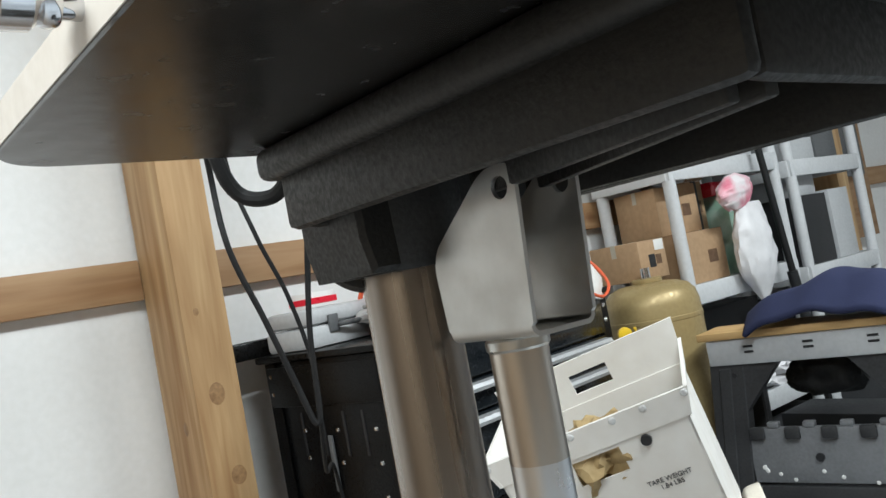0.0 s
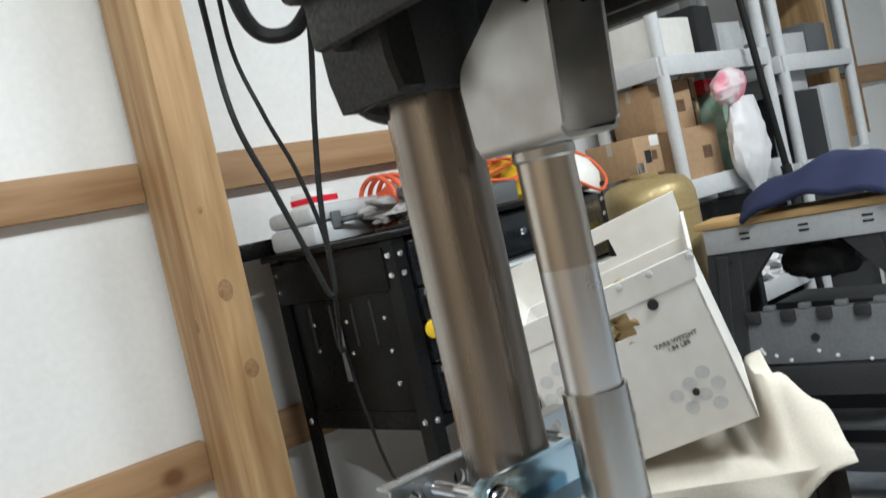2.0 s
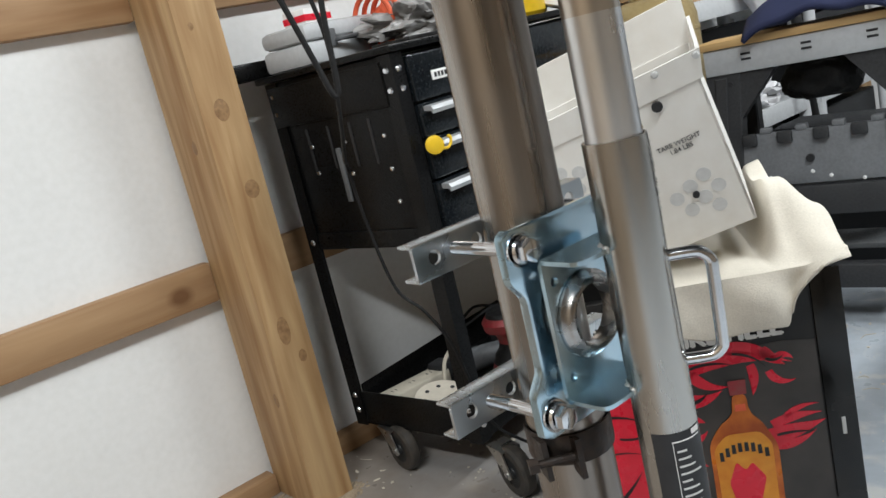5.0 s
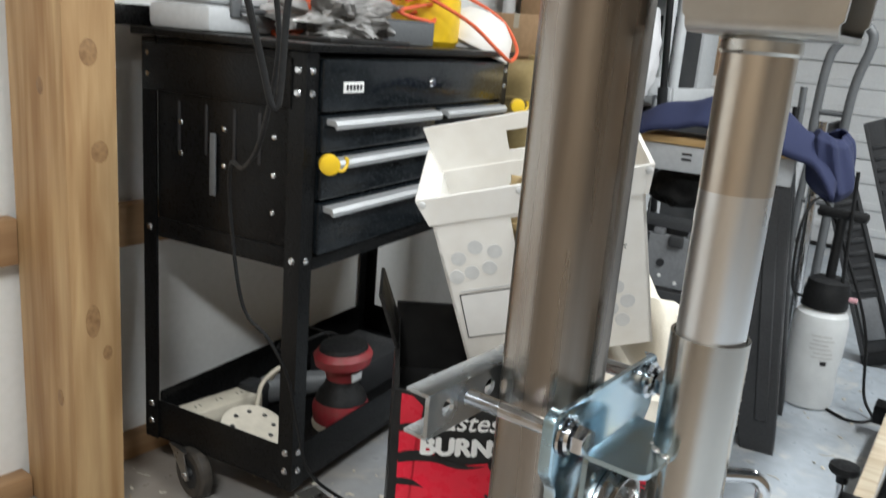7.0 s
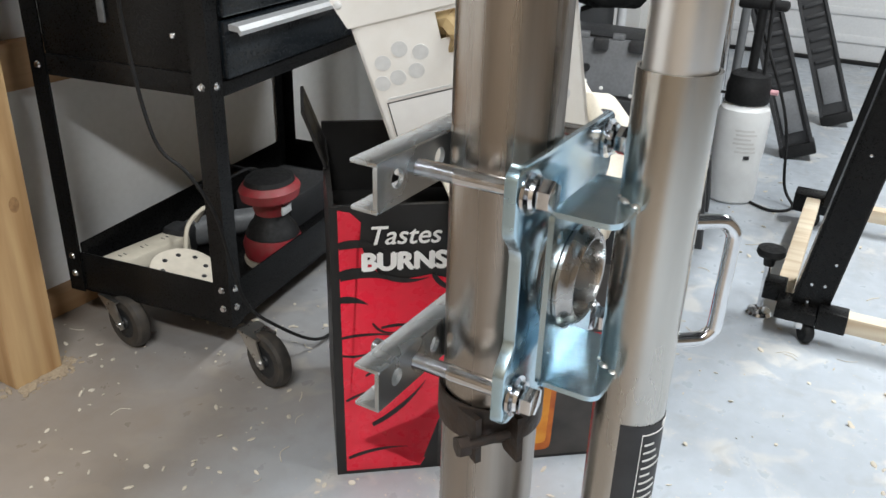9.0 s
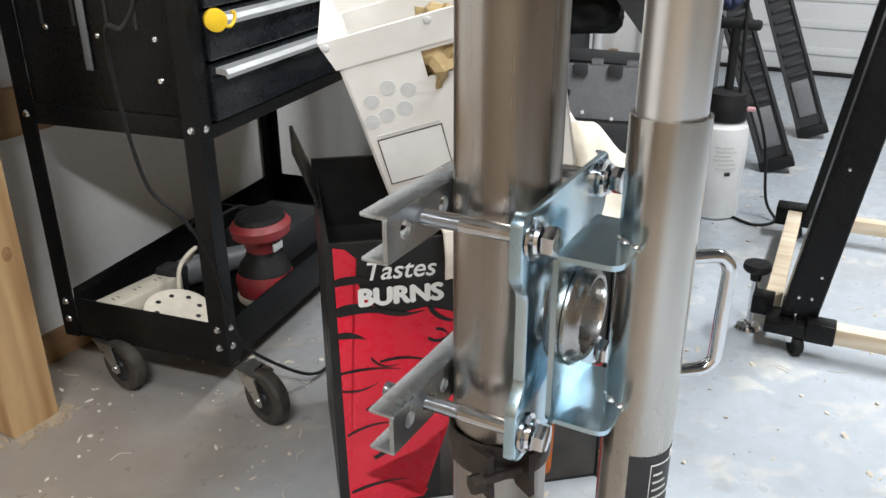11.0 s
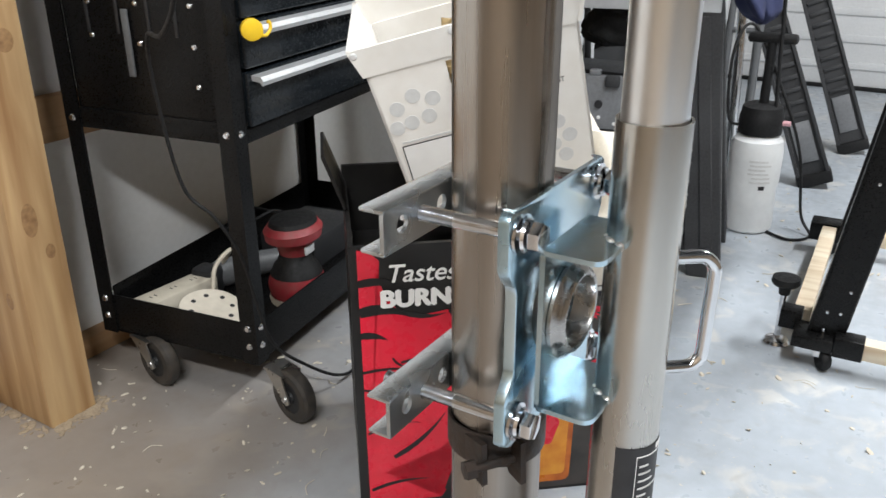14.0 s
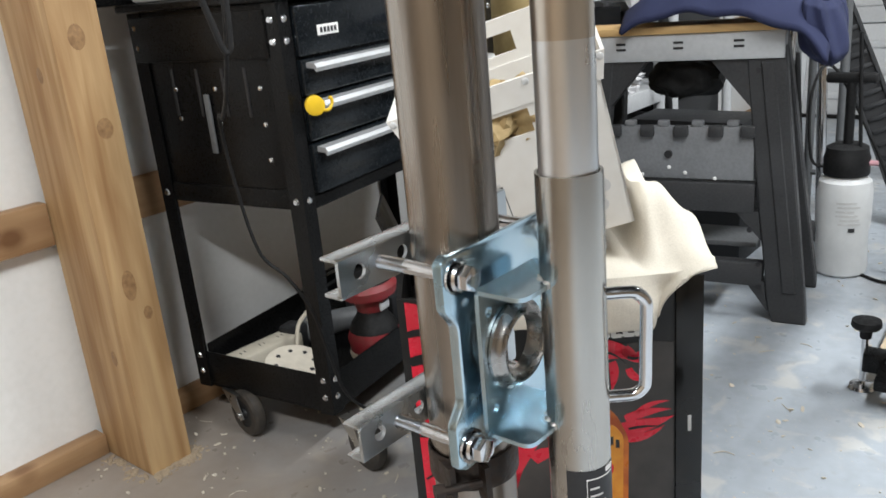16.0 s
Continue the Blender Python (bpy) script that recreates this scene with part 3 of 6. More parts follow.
def arc_sheet(r, thick, a0, a1, z0, z1, n=20):
    bm = bmesh.new()
    cols = []
    for i in range(n + 1):
        a = radians(a0 + (a1 - a0) * i / n)
        cols.append([bm.verts.new((q * math.cos(a), q * math.sin(a), z)) for q, z in ((r, z0), (r, z1), (r + thick, z1), (r + thick, z0))])
    for a, b in zip(cols, cols[1:]):
        for k in range(4):
            bm.faces.new((a[k], a[(k + 1) % 4], b[(k + 1) % 4], b[k]))
    bm.faces.new(cols[0]), bm.faces.new(cols[-1][::-1])
    return bm


label = part("label", arc_sheet(0.0249, 0.0003, 186, 292, 0.40, 0.605), INK, jack, "black printed warning label")
for i in range(20):
    z = 0.588 - i * 0.0066
    part("label_line", arc_sheet(0.0253, 0.0002, 228, 244 + 30 * random.random(), z, z + 0.0017, 8), DOT_GREY, label)
part("label_frame", arc_sheet(0.0253, 0.0002, 222, 223, 0.44, 0.598, 3), WHITE_INK, label)
part("label_frame", arc_sheet(0.0253, 0.0002, 222, 282, 0.5970, 0.5980, 12), WHITE_INK, label)
part("label_corner", arc_sheet(0.0253, 0.0002, 262, 284, 0.600, 0.6045, 8), WHITE_INK, label)
part("label_badge", arc_sheet(0.0253, 0.0002, 228, 270, 0.41, 0.424, 8), AMBER, label)
# lug: one strip of plate bent to a U, a round hole near the top of each cheek
lug_out = rounded([(-0.048, 0.006), (0.038, 0.006), (0.0415, 0.052), (0.036, 0.066), (-0.026, 0.113), (-0.056, 0.113), (-0.0545, 0.085)], 0.018, 7)
lug_out[0:8] = [(-0.0485, 0.006)]
lug_out[1:9] = [(0.0385, 0.006)]
CHEEK = Matrix(((0, 1, 0, 0), (1, 0, 0, 0), (0, 0, 1, 0), (0, 0, 0, 1)))  # lays the outline's width along y
for x in (-0.0290, 0.0310):
    part("lug_plate", filled_plate(lug_out, [(-0.0405, 0.0975, 0.0078)], 0.0035, Matrix.Translation((x, 0.0, 1.026)) @ CHEEK), LUG_STEEL, jack, "dull grey zinc cheek plate with a round hole")
strip = bmesh.new()
arc = [(-0.029, 1.032)] + [(-0.021 - 0.008 * math.cos(radians(a)), 1.030 - 0.008 * math.sin(radians(a))) for a in range(0, 91, 18)]
arc += [(-x + 0.0055, z) for x, z in arc[::-1]]
cols = []
for i, (x, z) in enumerate(arc):
    a, b = Vector(arc[max(i - 1, 0)]), Vector(arc[min(i + 1, len(arc) - 1)])
    nx, nz = -(b - a).y, (b - a).x
    k = 0.0035 / math.hypot(nx, nz)
    y0, y1 = (-0.0485, 0.0385) if i in (0, len(arc) - 1) else (-0.0465, 0.0365)
    cols.append([strip.verts.new(p) for p in ((x, y0, z), (x, y1, z), (x + nx * k, y1, z + nz * k), (x + nx * k, y0, z + nz * k))])
for a, b in zip(cols, cols[1:]):
    for k in range(4):
        strip.faces.new((a[k], a[(k + 1) % 4], b[(k + 1) % 4], b[k]))
strip.faces.new(cols[0]), strip.faces.new(cols[-1][::-1])
part("lug_strip", strip, LUG_STEEL, jack, "bent bottom of the lug")
# pull handle
part("handle", sweep([(0.012, -0.010, 0.741), (0.029, -0.031, 0.741), (0.0335, -0.0365, 0.7385), (0.0365, -0.0402, 0.733), (0.037, -0.041, 0.726), (0.0365, -0.0405, 0.695), (0.036, -0.0400, 0.666), (0.0350, -0.0388, 0.660), (0.0318, -0.0348, 0.6555),
     (0.027, -0.0290, 0.654), (0.012, -0.010, 0.654)], 0.0050, 14, 6), CHROME, jack, "polished wire handle")
# channel bracket with the swivel ring, welded to the tube
BX, BZ = 0.393 - JX, 0.6992
web = rounded([(-0.042, -0.0605), (0.042, -0.0605), (0.042, 0.0605), (-0.042, 0.0605)], 0.006, 4)
bracket = part("channel_bracket", filled_plate(web, [(0.0, 0.003, 0.0305), (-0.031, 0.0405, 0.0042), (-0.031, -0.0405, 0.0042)], 0.0038, pose(BX, 0.4755 - JY, BZ)), ZINC, jack, "blue zinc channel bracket")
LIE = Matrix(((1, 0, 0, 0), (0, 0, 1, 0), (0, 1, 0, 0), (0, 0, 0, 1)))
flange = rounded([(-0.041, 0.002), (0.036, 0.002), (0.036, -0.036), (-0.020, -0.0385), (-0.041, -0.0375)], 0.010, 5)
flange[0:6], flange[1:7] = [(-0.041, 0.002)], [(0.036, 0.002)]
for z in (0.0572, -0.0605):
    bm = filled_plate(flange, [], 0.0036, Matrix.Translation((BX, 0.4755 - JY, BZ + z)) @ LIE)
    part("bracket_flange", bm, ZINC, bracket)
for z in (0.0590, -0.0588):
    bead = bmesh.new()
    for i in range(9):
        bmesh.ops.create_icosphere(bead, subdivisions=2, radius=0.0028 + 0.0009 * math.sin(5 * i), matrix=Matrix.Translation((0.0246 * math.cos(radians(120 + 5.2 * i)), 0.0246 * math.sin(radians(120 + 5.2 * i)), BZ + z)))
    part("weld_bead", bead, ZINC_WARM, bracket)
part("swivel_ring", ring([(0.0255, -0.006), (0.0300, -0.006), (0.0300, 0.000), (0.0362, 0.0005), (0.0362, 0.0030), (0.0335, 0.0048), (0.0318, 0.0075), (0.0300, 0.0100), (0.0282, 0.0108), (0.0262, 0.0104), (0.0255, 0.0085)], 56, pose(BX, 0.4755 - JY, BZ + 0.003, 90, 0, 0)), RING, bracket, "dark polished steel swivel ring")

# ---- clamp plate, rear bars and bolts ----
mount = thing("clamp_bracket", "blue zinc clamp bracket bolted round the column with four long bolts", "bracket", pose(0.4105, 0, 0))


def plate_half(side, y0=0.4915, thick=0.0038, lip=0.0085):
    """Half of the pressed front plate: wide ears above and below, a waist, a round window and a lip turned back along the edge."""
    bm, rows = bmesh.new(), []
    for i in range(57):
        z = 0.610 + 0.178 * i / 56
        c = abs(z - 0.699)
        k = min(1.0, max(0.0, (c - 0.029) / 0.022))
        wide = 0.0665 + 0.0125 * k * k * (3 - 2 * k) - max(0.0, c - 0.083) ** 2 * 190
        hole = math.sqrt(max(0.0, 0.041 ** 2 - c * c))
        edge = max(hole, 0.0) + 1e-5
        prof = ((edge, y0), (wide - 0.003, y0), (wide - 0.0008, y0 + 0.0010), (wide, y0 + 0.0032), (wide, y0 + lip), (wide - 0.0035, y0 + lip), (wide - 0.0038, y0 + thick), (edge, y0 + thick))
        rows.append([bm.verts.new((side * x, y, z)) for x, y in prof])
    for a, b in zip(rows, rows[1:]):
        for j in range(len(a)):
            bm.faces.new((a[j], a[(j + 1) % len(a)], b[(j + 1) % len(a)], b[j]))
    bm.faces.new(rows[0]), bm.faces.new(rows[-1][::-1])
    return bm


for side in (-1, 1):
    part("front_plate", plate_half(side), ZINC, mount, "blue zinc pressed front plate")
for zc in (0.769, 0.627):
    web = rounded([(-0.1085, -0.0150), (0.1085, -0.0150), (0.1085, 0.0150), (-0.1085, 0.0150)], 0.003, 3)
    bar = part("rear_bar", filled_plate(web, [(x, 0.001, r) for x, r in ((-0.087, 0.0065), (-0.0635, 0.0060), (-0.038, 0.0062), (0.038, 0.0062), (0.0635, 0.0060), (0.087, 0.0065))], 0.0032, pose(0.0, 0.5672, zc)), ZINC_BAR, mount, "zinc plated channel bar")
    for z0, bend in ((zc + 0.0132, 1), (zc - 0.0164, -1)):
        part("bar_flange", box(-0.1085, 0.1085, 0.5675, 0.587, z0, z0 + 0.0032, bev=0.0010), ZINC_BAR, bar)
    for x in (-0.0635, 0.0635):
        bz = zc + 0.0015
        bolt = part("bolt", cyl((x, 0.4855, bz), (x, 0.540, bz), 0.0056, seg=20), CHROME, mount, "zinc plated hex bolt")
        part("bolt_head", cyl((x, 0.4750, bz), (x, 0.4835, bz), 0.0102, seg=6, bev=0.0012), CHROME, bolt)
        part("head_flange", ring([(0.004, 0.0), (0.0118, 0.0), (0.0108, 0.0022), (0.004, 0.0024)], 28, pose(x, 0.4868, bz, 90, 0, 0)), CHROME, bolt)
        part("washer", ring([(0.005, 0.0), (0.0140, 0.0), (0.0140, 0.0022), (0.005, 0.0022)], 28, pose(x, 0.4912, bz, 90, 0, 0)), CHROME, bolt)
        thread = bmesh.new()
        for i in range(40):
            add_lathe(thread, [(0.0046, 0.0), (0.0058, 0.0008), (0.0046, 0.0016)], 14, pose(x, 0.538 + i * 0.0016, bz, -90, 0, 0))
        part("thread", thread, CHROME, bolt)
        part("nut", cyl((x, 0.5710, bz), (x, 0.5800, bz), 0.0100, seg=6, bev=0.001), CHROME, bolt)

# ---- tool cart ----
cart = thing("tool_cart", "black steel rolling tool cart with chrome drawer pulls, lid cluttered", "tool cart", pose(0.927, 1.35, 0, 0, 0, 9))
CW, CD = 0.85, 0.40
for x in (0.0, CW):
    for y in (0.0, CD):
        sx, sy = (1 if x == 0 else -1), (1 if y == 0 else -1)
        leg = bmesh.new()
        add_box(leg, min(x, x + sx * 0.036), max(x, x + sx * 0.036), min(y, y + sy * 0.003), max(y, y + sy * 0.003), 0.105, 0.955)
        add_box(leg, min(x, x + sx * 0.003), max(x, x + sx * 0.003), min(y + sy * 0.003, y + sy * 0.036), max(y + sy * 0.003, y + sy * 0.036), 0.105, 0.955)
        leg_ob = part("leg", leg, BLACK_STEEL, cart)
        for z in (0.925, 0.885, 0.578, 0.185, 0.145):
            part("bolt_head", lathe([(0.0, 0.004), (0.005, 0.0035), (0.0075, 0.0)], 14, pose(x - sx * 0.0005, y + sy * 0.018, z, 0, -90 * sx, 0)), CHROME, leg_ob, "small chrome bolt head")
            if y == 0.0:
                part("bolt_head", lathe([(0.0, 0.004), (0.005, 0.0035), (0.0075, 0.0)], 14, pose(x + sx * 0.018, y - 0.0005, z, 90, 0, 0)), CHROME, leg_ob, "small chrome bolt head")
part("body", box(0.04, CW - 0.04, 0.012, CD - 0.012, 0.57, 0.95, bev=0.004), BLACK_STEEL, cart)
for x0, x1 in ((0.004, 0.01), (CW - 0.01, CW - 0.004)):
    part("side_panel", box(x0, x1, 0.037, CD - 0.037, 0.60, 0.955, bev=0.002), BLACK_STEEL, cart, "black steel side panel with tool slots")
    part("side_rail", box(x0 - 0.002, x1 + 0.002, 0.037, CD - 0.037, 0.56, 0.60, bev=0.002), BLACK_STEEL, cart)
part("side_tray", box(-0.004, 0.002, 0.03, CD - 0.005, 0.855, 0.945, bev=0.003), BLACK_STEEL, cart)
for y in (0.10, 0.16, 0.23, 0.30):
    part("slot", box(0.0015, 0.0042, y, y + 0.007, 0.745, 0.84, bev=0.001), INK, cart)
for y, z in ((0.07, 0.80), (0.07, 0.73), (0.07, 0.66), (0.19, 0.80), (0.19, 0.73), (0.30, 0.80), (0.30, 0.74)):
    part("rivet", lathe([(0.0, 0.003), (0.004, 0.0025), (0.0055, 0.0)], 12, pose(0.004, y, z, 0, -90, 0)), CHROME, cart)
part("hanging_wrench", box(-0.004, 0.001, 0.205, 0.219, 0.67, 0.79, bev=0.0015, m=None), PLASTIC_GREY, cart, "steel wrench hung in a slot")


def drawer(x0, x1, z0, z1, pull=True):
    d = part("drawer", box(x0, x1, -0.008, 0.011, z0, z1, bev=0.004), DRAWER_BLACK, cart, "glossy black drawer front")
    if pull:
        out = [(0.0, 0.0), (-0.020, -0.002), (-0.025, -0.010), (-0.022, -0.018), (-0.018, -0.012), (0.0, -0.010)]
        bm = bmesh.new()
        a = [bm.verts.new((x0 + 0.012, -0.008 + y, z1 - 0.006 + z)) for y, z in out]
        b = [bm.verts.new((x1 - 0.012, -0.008 + y, z1 - 0.006 + z)) for y, z in out]
        bm.faces.new(a), bm.faces.new(b[::-1])
        for i in range(len(a)):
            bm.faces.new((a[i], a[(i + 1) % len(a)], b[(i + 1) % len(a)], b[i]))
        part("drawer_pull", bm, PULL, d, "bright metal edge pull")
    return d


top = drawer(0.04, CW - 0.04, 0.852, 0.945, False)
part("badge", box(0.10, 0.165, -0.0105, -0.008, 0.885, 0.905, bev=0.0005), WHITE_INK, top, "small white badge")
for i in range(5):
    part("badge_print", box(0.107 + i * 0.011, 0.114 + i * 0.011, -0.0112, -0.0105, 0.890, 0.900), INK, top)
part("lock", lathe([(0.0, 0.004), (0.009, 0.004), (0.011, 0.0)], 18, pose(0.435, -0.0085, 0.90, 90, 0, 0)), CHROME, top, "small chrome lock")
drawer(0.042, 0.462, 0.778, 0.846)
drawer(0.468, CW - 0.042, 0.778, 0.846)
drawer(0.042, CW - 0.042, 0.690, 0.773)
drawer(0.042, CW - 0.042, 0.585, 0.684)
part("front_rail", box(0.037, CW - 0.037, 0.0, 0.012, 0.555, 0.582, bev=0.003), BLACK_STEEL, cart)
part("lid", box(-0.012, CW + 0.012, -0.016, CD + 0.02, 0.957, 0.972, bev=0.004), BLACK_STEEL, cart, "black steel lid")
part("rear_ledge", box(-0.06, CW, CD + 0.022, CD + 0.09, 0.972, 1.012, bev=0.004), BLACK_STEEL, cart)
tray = part("bottom_tray", box(0.003, CW - 0.003, 0.003, CD - 0.003, 0.108, 0.113), BLACK_STEEL, cart, "black steel bottom tray")
for a in ((0.0032, 0.0072, 0.037, CD - 0.037), (CW - 0.0072, CW - 0.0032, 0.037, CD - 0.037), (0.037, CW - 0.037, 0.0032, 0.0072), (0.037, CW - 0.037, CD - 0.0072, CD - 0.0032)):
    part("tray_wall", box(*a, 0.113, 0.195, bev=0.0015), BLACK_STEEL, tray)
for x, y, swing in ((0.010, -0.048, -110), (0.014, CD - 0.105, -105), (CW - 0.035, 0.02, -95), (CW - 0.035, CD - 0.05, -120)):
    turn = Matrix.Translation((x, y, 0)) @ Matrix.Rotation(radians(swing), 4, "Z")
    bm = bmesh.new()
    for sy in (-0.024, 0.021):
        before = set(bm.verts)
        add_prism(bm, [(-0.028, 0.106), (0.026, 0.106), (0.048, 0.052), (0.036, 0.044), (0.018, 0.060)], 0.003)
        bmesh.ops.translate(bm, vec=(0, sy, 0), verts=[v for v in bm.verts if v not in before])
    add_box(bm, -0.03, 0.03, -0.024, 0.024, 0.1035, 0.1078)
    bmesh.ops.transform(bm, matrix=turn, verts=bm.verts[:])
    caster = part("caster", bm, ZINC_WARM, cart, "plated caster fork")
    part("tyre", ring([(0.034, -0.015), (0.050, -0.015), (0.056, -0.010), (0.058, 0.0), (0.056, 0.010), (0.050, 0.015), (0.034, 0.015)], 32, turn @ pose(0.034, 0, 0.058, 90, 0, 0)), TYRE, caster, "scuffed black rubber tyre")
    part("hub", lathe([(0.0, -0.016), (0.012, -0.016), (0.014, -0.012), (0.034, -0.012), (0.034, 0.012), (0.014, 0.012), (0.012, 0.016), (0.0, 0.016)], 24, turn @ pose(0.034, 0, 0.058, 90, 0, 0)), PLASTIC_BLACK, caster)
    part("axle", cyl(turn @ Vector((0.034, -0.028, 0.058)), turn @ Vector((0.034, 0.028, 0.058)), 0.006, seg=12), CHROME, caster)
for x in (0.035, CW + 0.012):
    clip = thing("hose_plug", "yellow rubber plug hung on the end of a drawer pull", "plug", pose(0.927, 1.35, 0, 0, 0, 9) @ pose(x, -0.032, 0.762 if x < 0.5 else 0.835), group="yellow plugs")
    part("plug_body", lathe([(0.0, -0.022), (0.015, -0.022), (0.019, -0.016), (0.019, 0.010), (0.013, 0.014), (0.0, 0.014)], 24, pose(0, 0, 0, 90, 0, -43) @ Matrix.Diagonal((1, 1, 0.5, 1))), YELLOW, clip)
    part("plug_loop", sweep([(0.012, -0.006, -0.010), (0.024, -0.012, -0.012), (0.034, -0.014, -0.003), (0.035, -0.014, 0.008), (0.030, -0.012, 0.010)], 0.0032, 8), YELLOW, clip)

# ---- printed display box, tote and cloth ----
AX = -50.0
FW, FD, FH = 0.492, 0.33, 0.487
DB = pose(0.797, 1.0, 0, 0, 0, AX)
dbox = thing("display_box", "black cardboard display box with red flame artwork standing on the floor", "cardboard box", DB)
for nm, a in (("front_panel", (0, FW, 0, 0.008, 0, FH)), ("back_panel", (0, FW, FD - 0.008, FD, 0, FH + 0.03)), ("side_panel", (0, 0.008, 0.008, FD - 0.008, 0, FH)),
              ("side_panel", (FW - 0.008, FW, 0.008, FD - 0.008, 0, FH)), ("bottom_panel", (0.008, FW - 0.008, 0.008, FD - 0.008, 0.0, 0.01))):
    part(nm, box(*a), CARD_BLACK, dbox)
part("inner_card", box(0.008, FW - 0.008, 0.008, FD - 0.008, FH - 0.11, FH - 0.10), CARD_BLACK, dbox)
part("flap", box(0.0, 0.006, 0.16, FD - 0.01, 0.0, 0.10, bev=0.001, m=pose(0.0, 0, FH, 0, -20, 0)), CARD_BLACK, dbox, "raised black cardboard flap")
part("side_strip", box(FW - 0.042, FW + 0.003, -0.005, 0.0, 0.0, FH, bev=0.001), CARD_GLOSS, dbox, "glossy black corner strip")
part("strip_clip", box(FW - 0.022, FW - 0.016, -0.0062, -0.005, 0.205, 0.235, bev=0.0005), DOT_GREY, dbox)


def flat_art(name, outline, material, y=-0.0012, thick=0.001):
    bm = bmesh.new()
    vs = [bm.verts.new((x, y, z)) for x, z in outline]
    f = bm.faces.new(vs)
    bmesh.ops.triangulate(bm, faces=[f])
    got = bmesh.ops.extrude_face_region(bm, geom=bm.faces[:])
    bmesh.ops.translate(bm, vec=(0, thick, 0), verts=[v for v in got["geom"] if isinstance(v, bmesh.types.BMVert)])
    return part(name, bm, material, dbox)


def tongue(x, z, length, width, angle, bend, n=8):
    left, right = [], []
    a = radians(angle)
    for i in range(n + 1):
        t = i / n
        w = width * (1 - t) ** 0.8 * (0.7 + 0.5 * math.sin(3 * t))
        left.append((x - w / 2, z)), right.append((x + w / 2, z)) if False else right.append((x - w * math.sin(a) * 0.5, z + w * math.cos(a) * 0.5))
        left[-1] = (x + w * math.sin(a) * 0.5, z - w * math.cos(a) * 0.5)
        x, z = x + length / n * math.cos(a), z + length / n * math.sin(a)
        a += radians(bend) / n
    return left + right[::-1]


flat_art("smoke_panel", [(0.17, 0.006), (0.448, 0.006), (0.448, 0.372), (0.40, 0.378), (0.30, 0.372), (0.22, 0.36), (0.17, 0.30)], CARD_SMOKE, -0.0008, 0.0006)
flat_art("red_panel", [(0.016, 0.008), (0.140, 0.008), (0.148, 0.022), (0.10, 0.045), (0.043, 0.070), (0.085, 0.088), (0.135, 0.108), (0.185, 0.150), (0.215, 0.20), (0.205, 0.255), (0.235, 0.30), (0.222, 0.345), (0.185, 0.362), (0.15, 0.372), (0.115, 0.366),
                       (0.075, 0.374), (0.055, 0.40), (0.040, 0.44), (0.046, 0.462), (0.030, 0.478), (0.012, 0.482)], RED_PRINT)
for x, z, l, w, a, b in ((0.012, 0.425, 0.075, 0.016, 12, -45), (0.012, 0.375, 0.085, 0.022, 16, -55), (0.012, 0.335, 0.045, 0.014, 5, -40), (0.080, 0.374, 0.07, 0.010, -25, 45), (0.155, 0.372, 0.06, 0.010, -60, 70),
                         (0.013, 0.268, 0.095, 0.0055, 10, -25), (0.062, 0.292, 0.05, 0.0045, -60, 90), (0.075, 0.283, 0.10, 0.0055, 12, -50), (0.120, 0.246, 0.07, 0.0045, -15, 60), (0.152, 0.318, 0.045, 0.0065, -40, 120),
                         (0.165, 0.332, 0.025, 0.006, 0, -80), (0.014, 0.236, 0.06, 0.0045, -12, 50), (0.050, 0.196, 0.11, 0.005, 35, -60), (0.018, 0.150, 0.09, 0.005, 30, -45), (0.060, 0.10, 0.12, 0.010, 30, 30), (0.02, 0.035, 0.10, 0.007, 22, -30)):
    flat_art("dark_flame", tongue(x, z, l, w, a, b), CARD_BLACK, -0.0022)
# red creature of flames beside the bottle, then the licks round it
for x, z, l, w, a, b in ((0.215, 0.340, 0.20, 0.036, 22, -50), (0.300, 0.376, 0.11, 0.028, 4, -60), (0.365, 0.368, 0.045, 0.024, -55, 30), (0.385, 0.352, 0.030, 0.014, 25, -90), (0.372, 0.330, 0.050, 0.016, -70, 100), (0.345, 0.345, 0.055, 0.018, -75, -40),
                         (0.225, 0.300, 0.075, 0.030, -20, 60), (0.250, 0.345, 0.07, 0.022, -60, 70), (0.215, 0.255, 0.05, 0.030, 30, -70), (0.210, 0.225, 0.06, 0.024, -20, 80), (0.355, 0.215, 0.095, 0.034, 5, 15), (0.365, 0.235, 0.080, 0.020, 20, -25),
                         (0.362, 0.198, 0.075, 0.020, -6, 50), (0.385, 0.245, 0.060, 0.012, 40, -50), (0.205, 0.17, 0.055, 0.03, 40, -80)):
    flat_art("red_flame", tongue(x, z, l, w, a, b), RED_PRINT, -0.0016)
for x, z, l, w, a, b in ((0.25, 0.352, 0.07, 0.006, 15, -40), (0.32, 0.368, 0.06, 0.005, -10, -50), (0.37, 0.352, 0.03, 0.006, -30, 80), (0.24, 0.292, 0.04, 0.008, 0, 60), (0.37, 0.216, 0.06, 0.005, 8, -20)):
    flat_art("dark_flame", tongue(x, z, l, w, a, b), CARD_BLACK, -0.0026)
lettering("slogan", "Tastes Like Heaven", 0.042, WHITE_INK, dbox, pose(0.054, -0.0036, 0.427) @ FACE, "white italic printed slogan", shear=0.25, heavy=0.0005)
lettering("slogan", "BURNS", 0.0400, WHITE_INK, dbox, pose(0.045, -0.0036, 0.385) @ FACE, "bold white printed slogan", heavy=0.0024, squeeze=1.05)
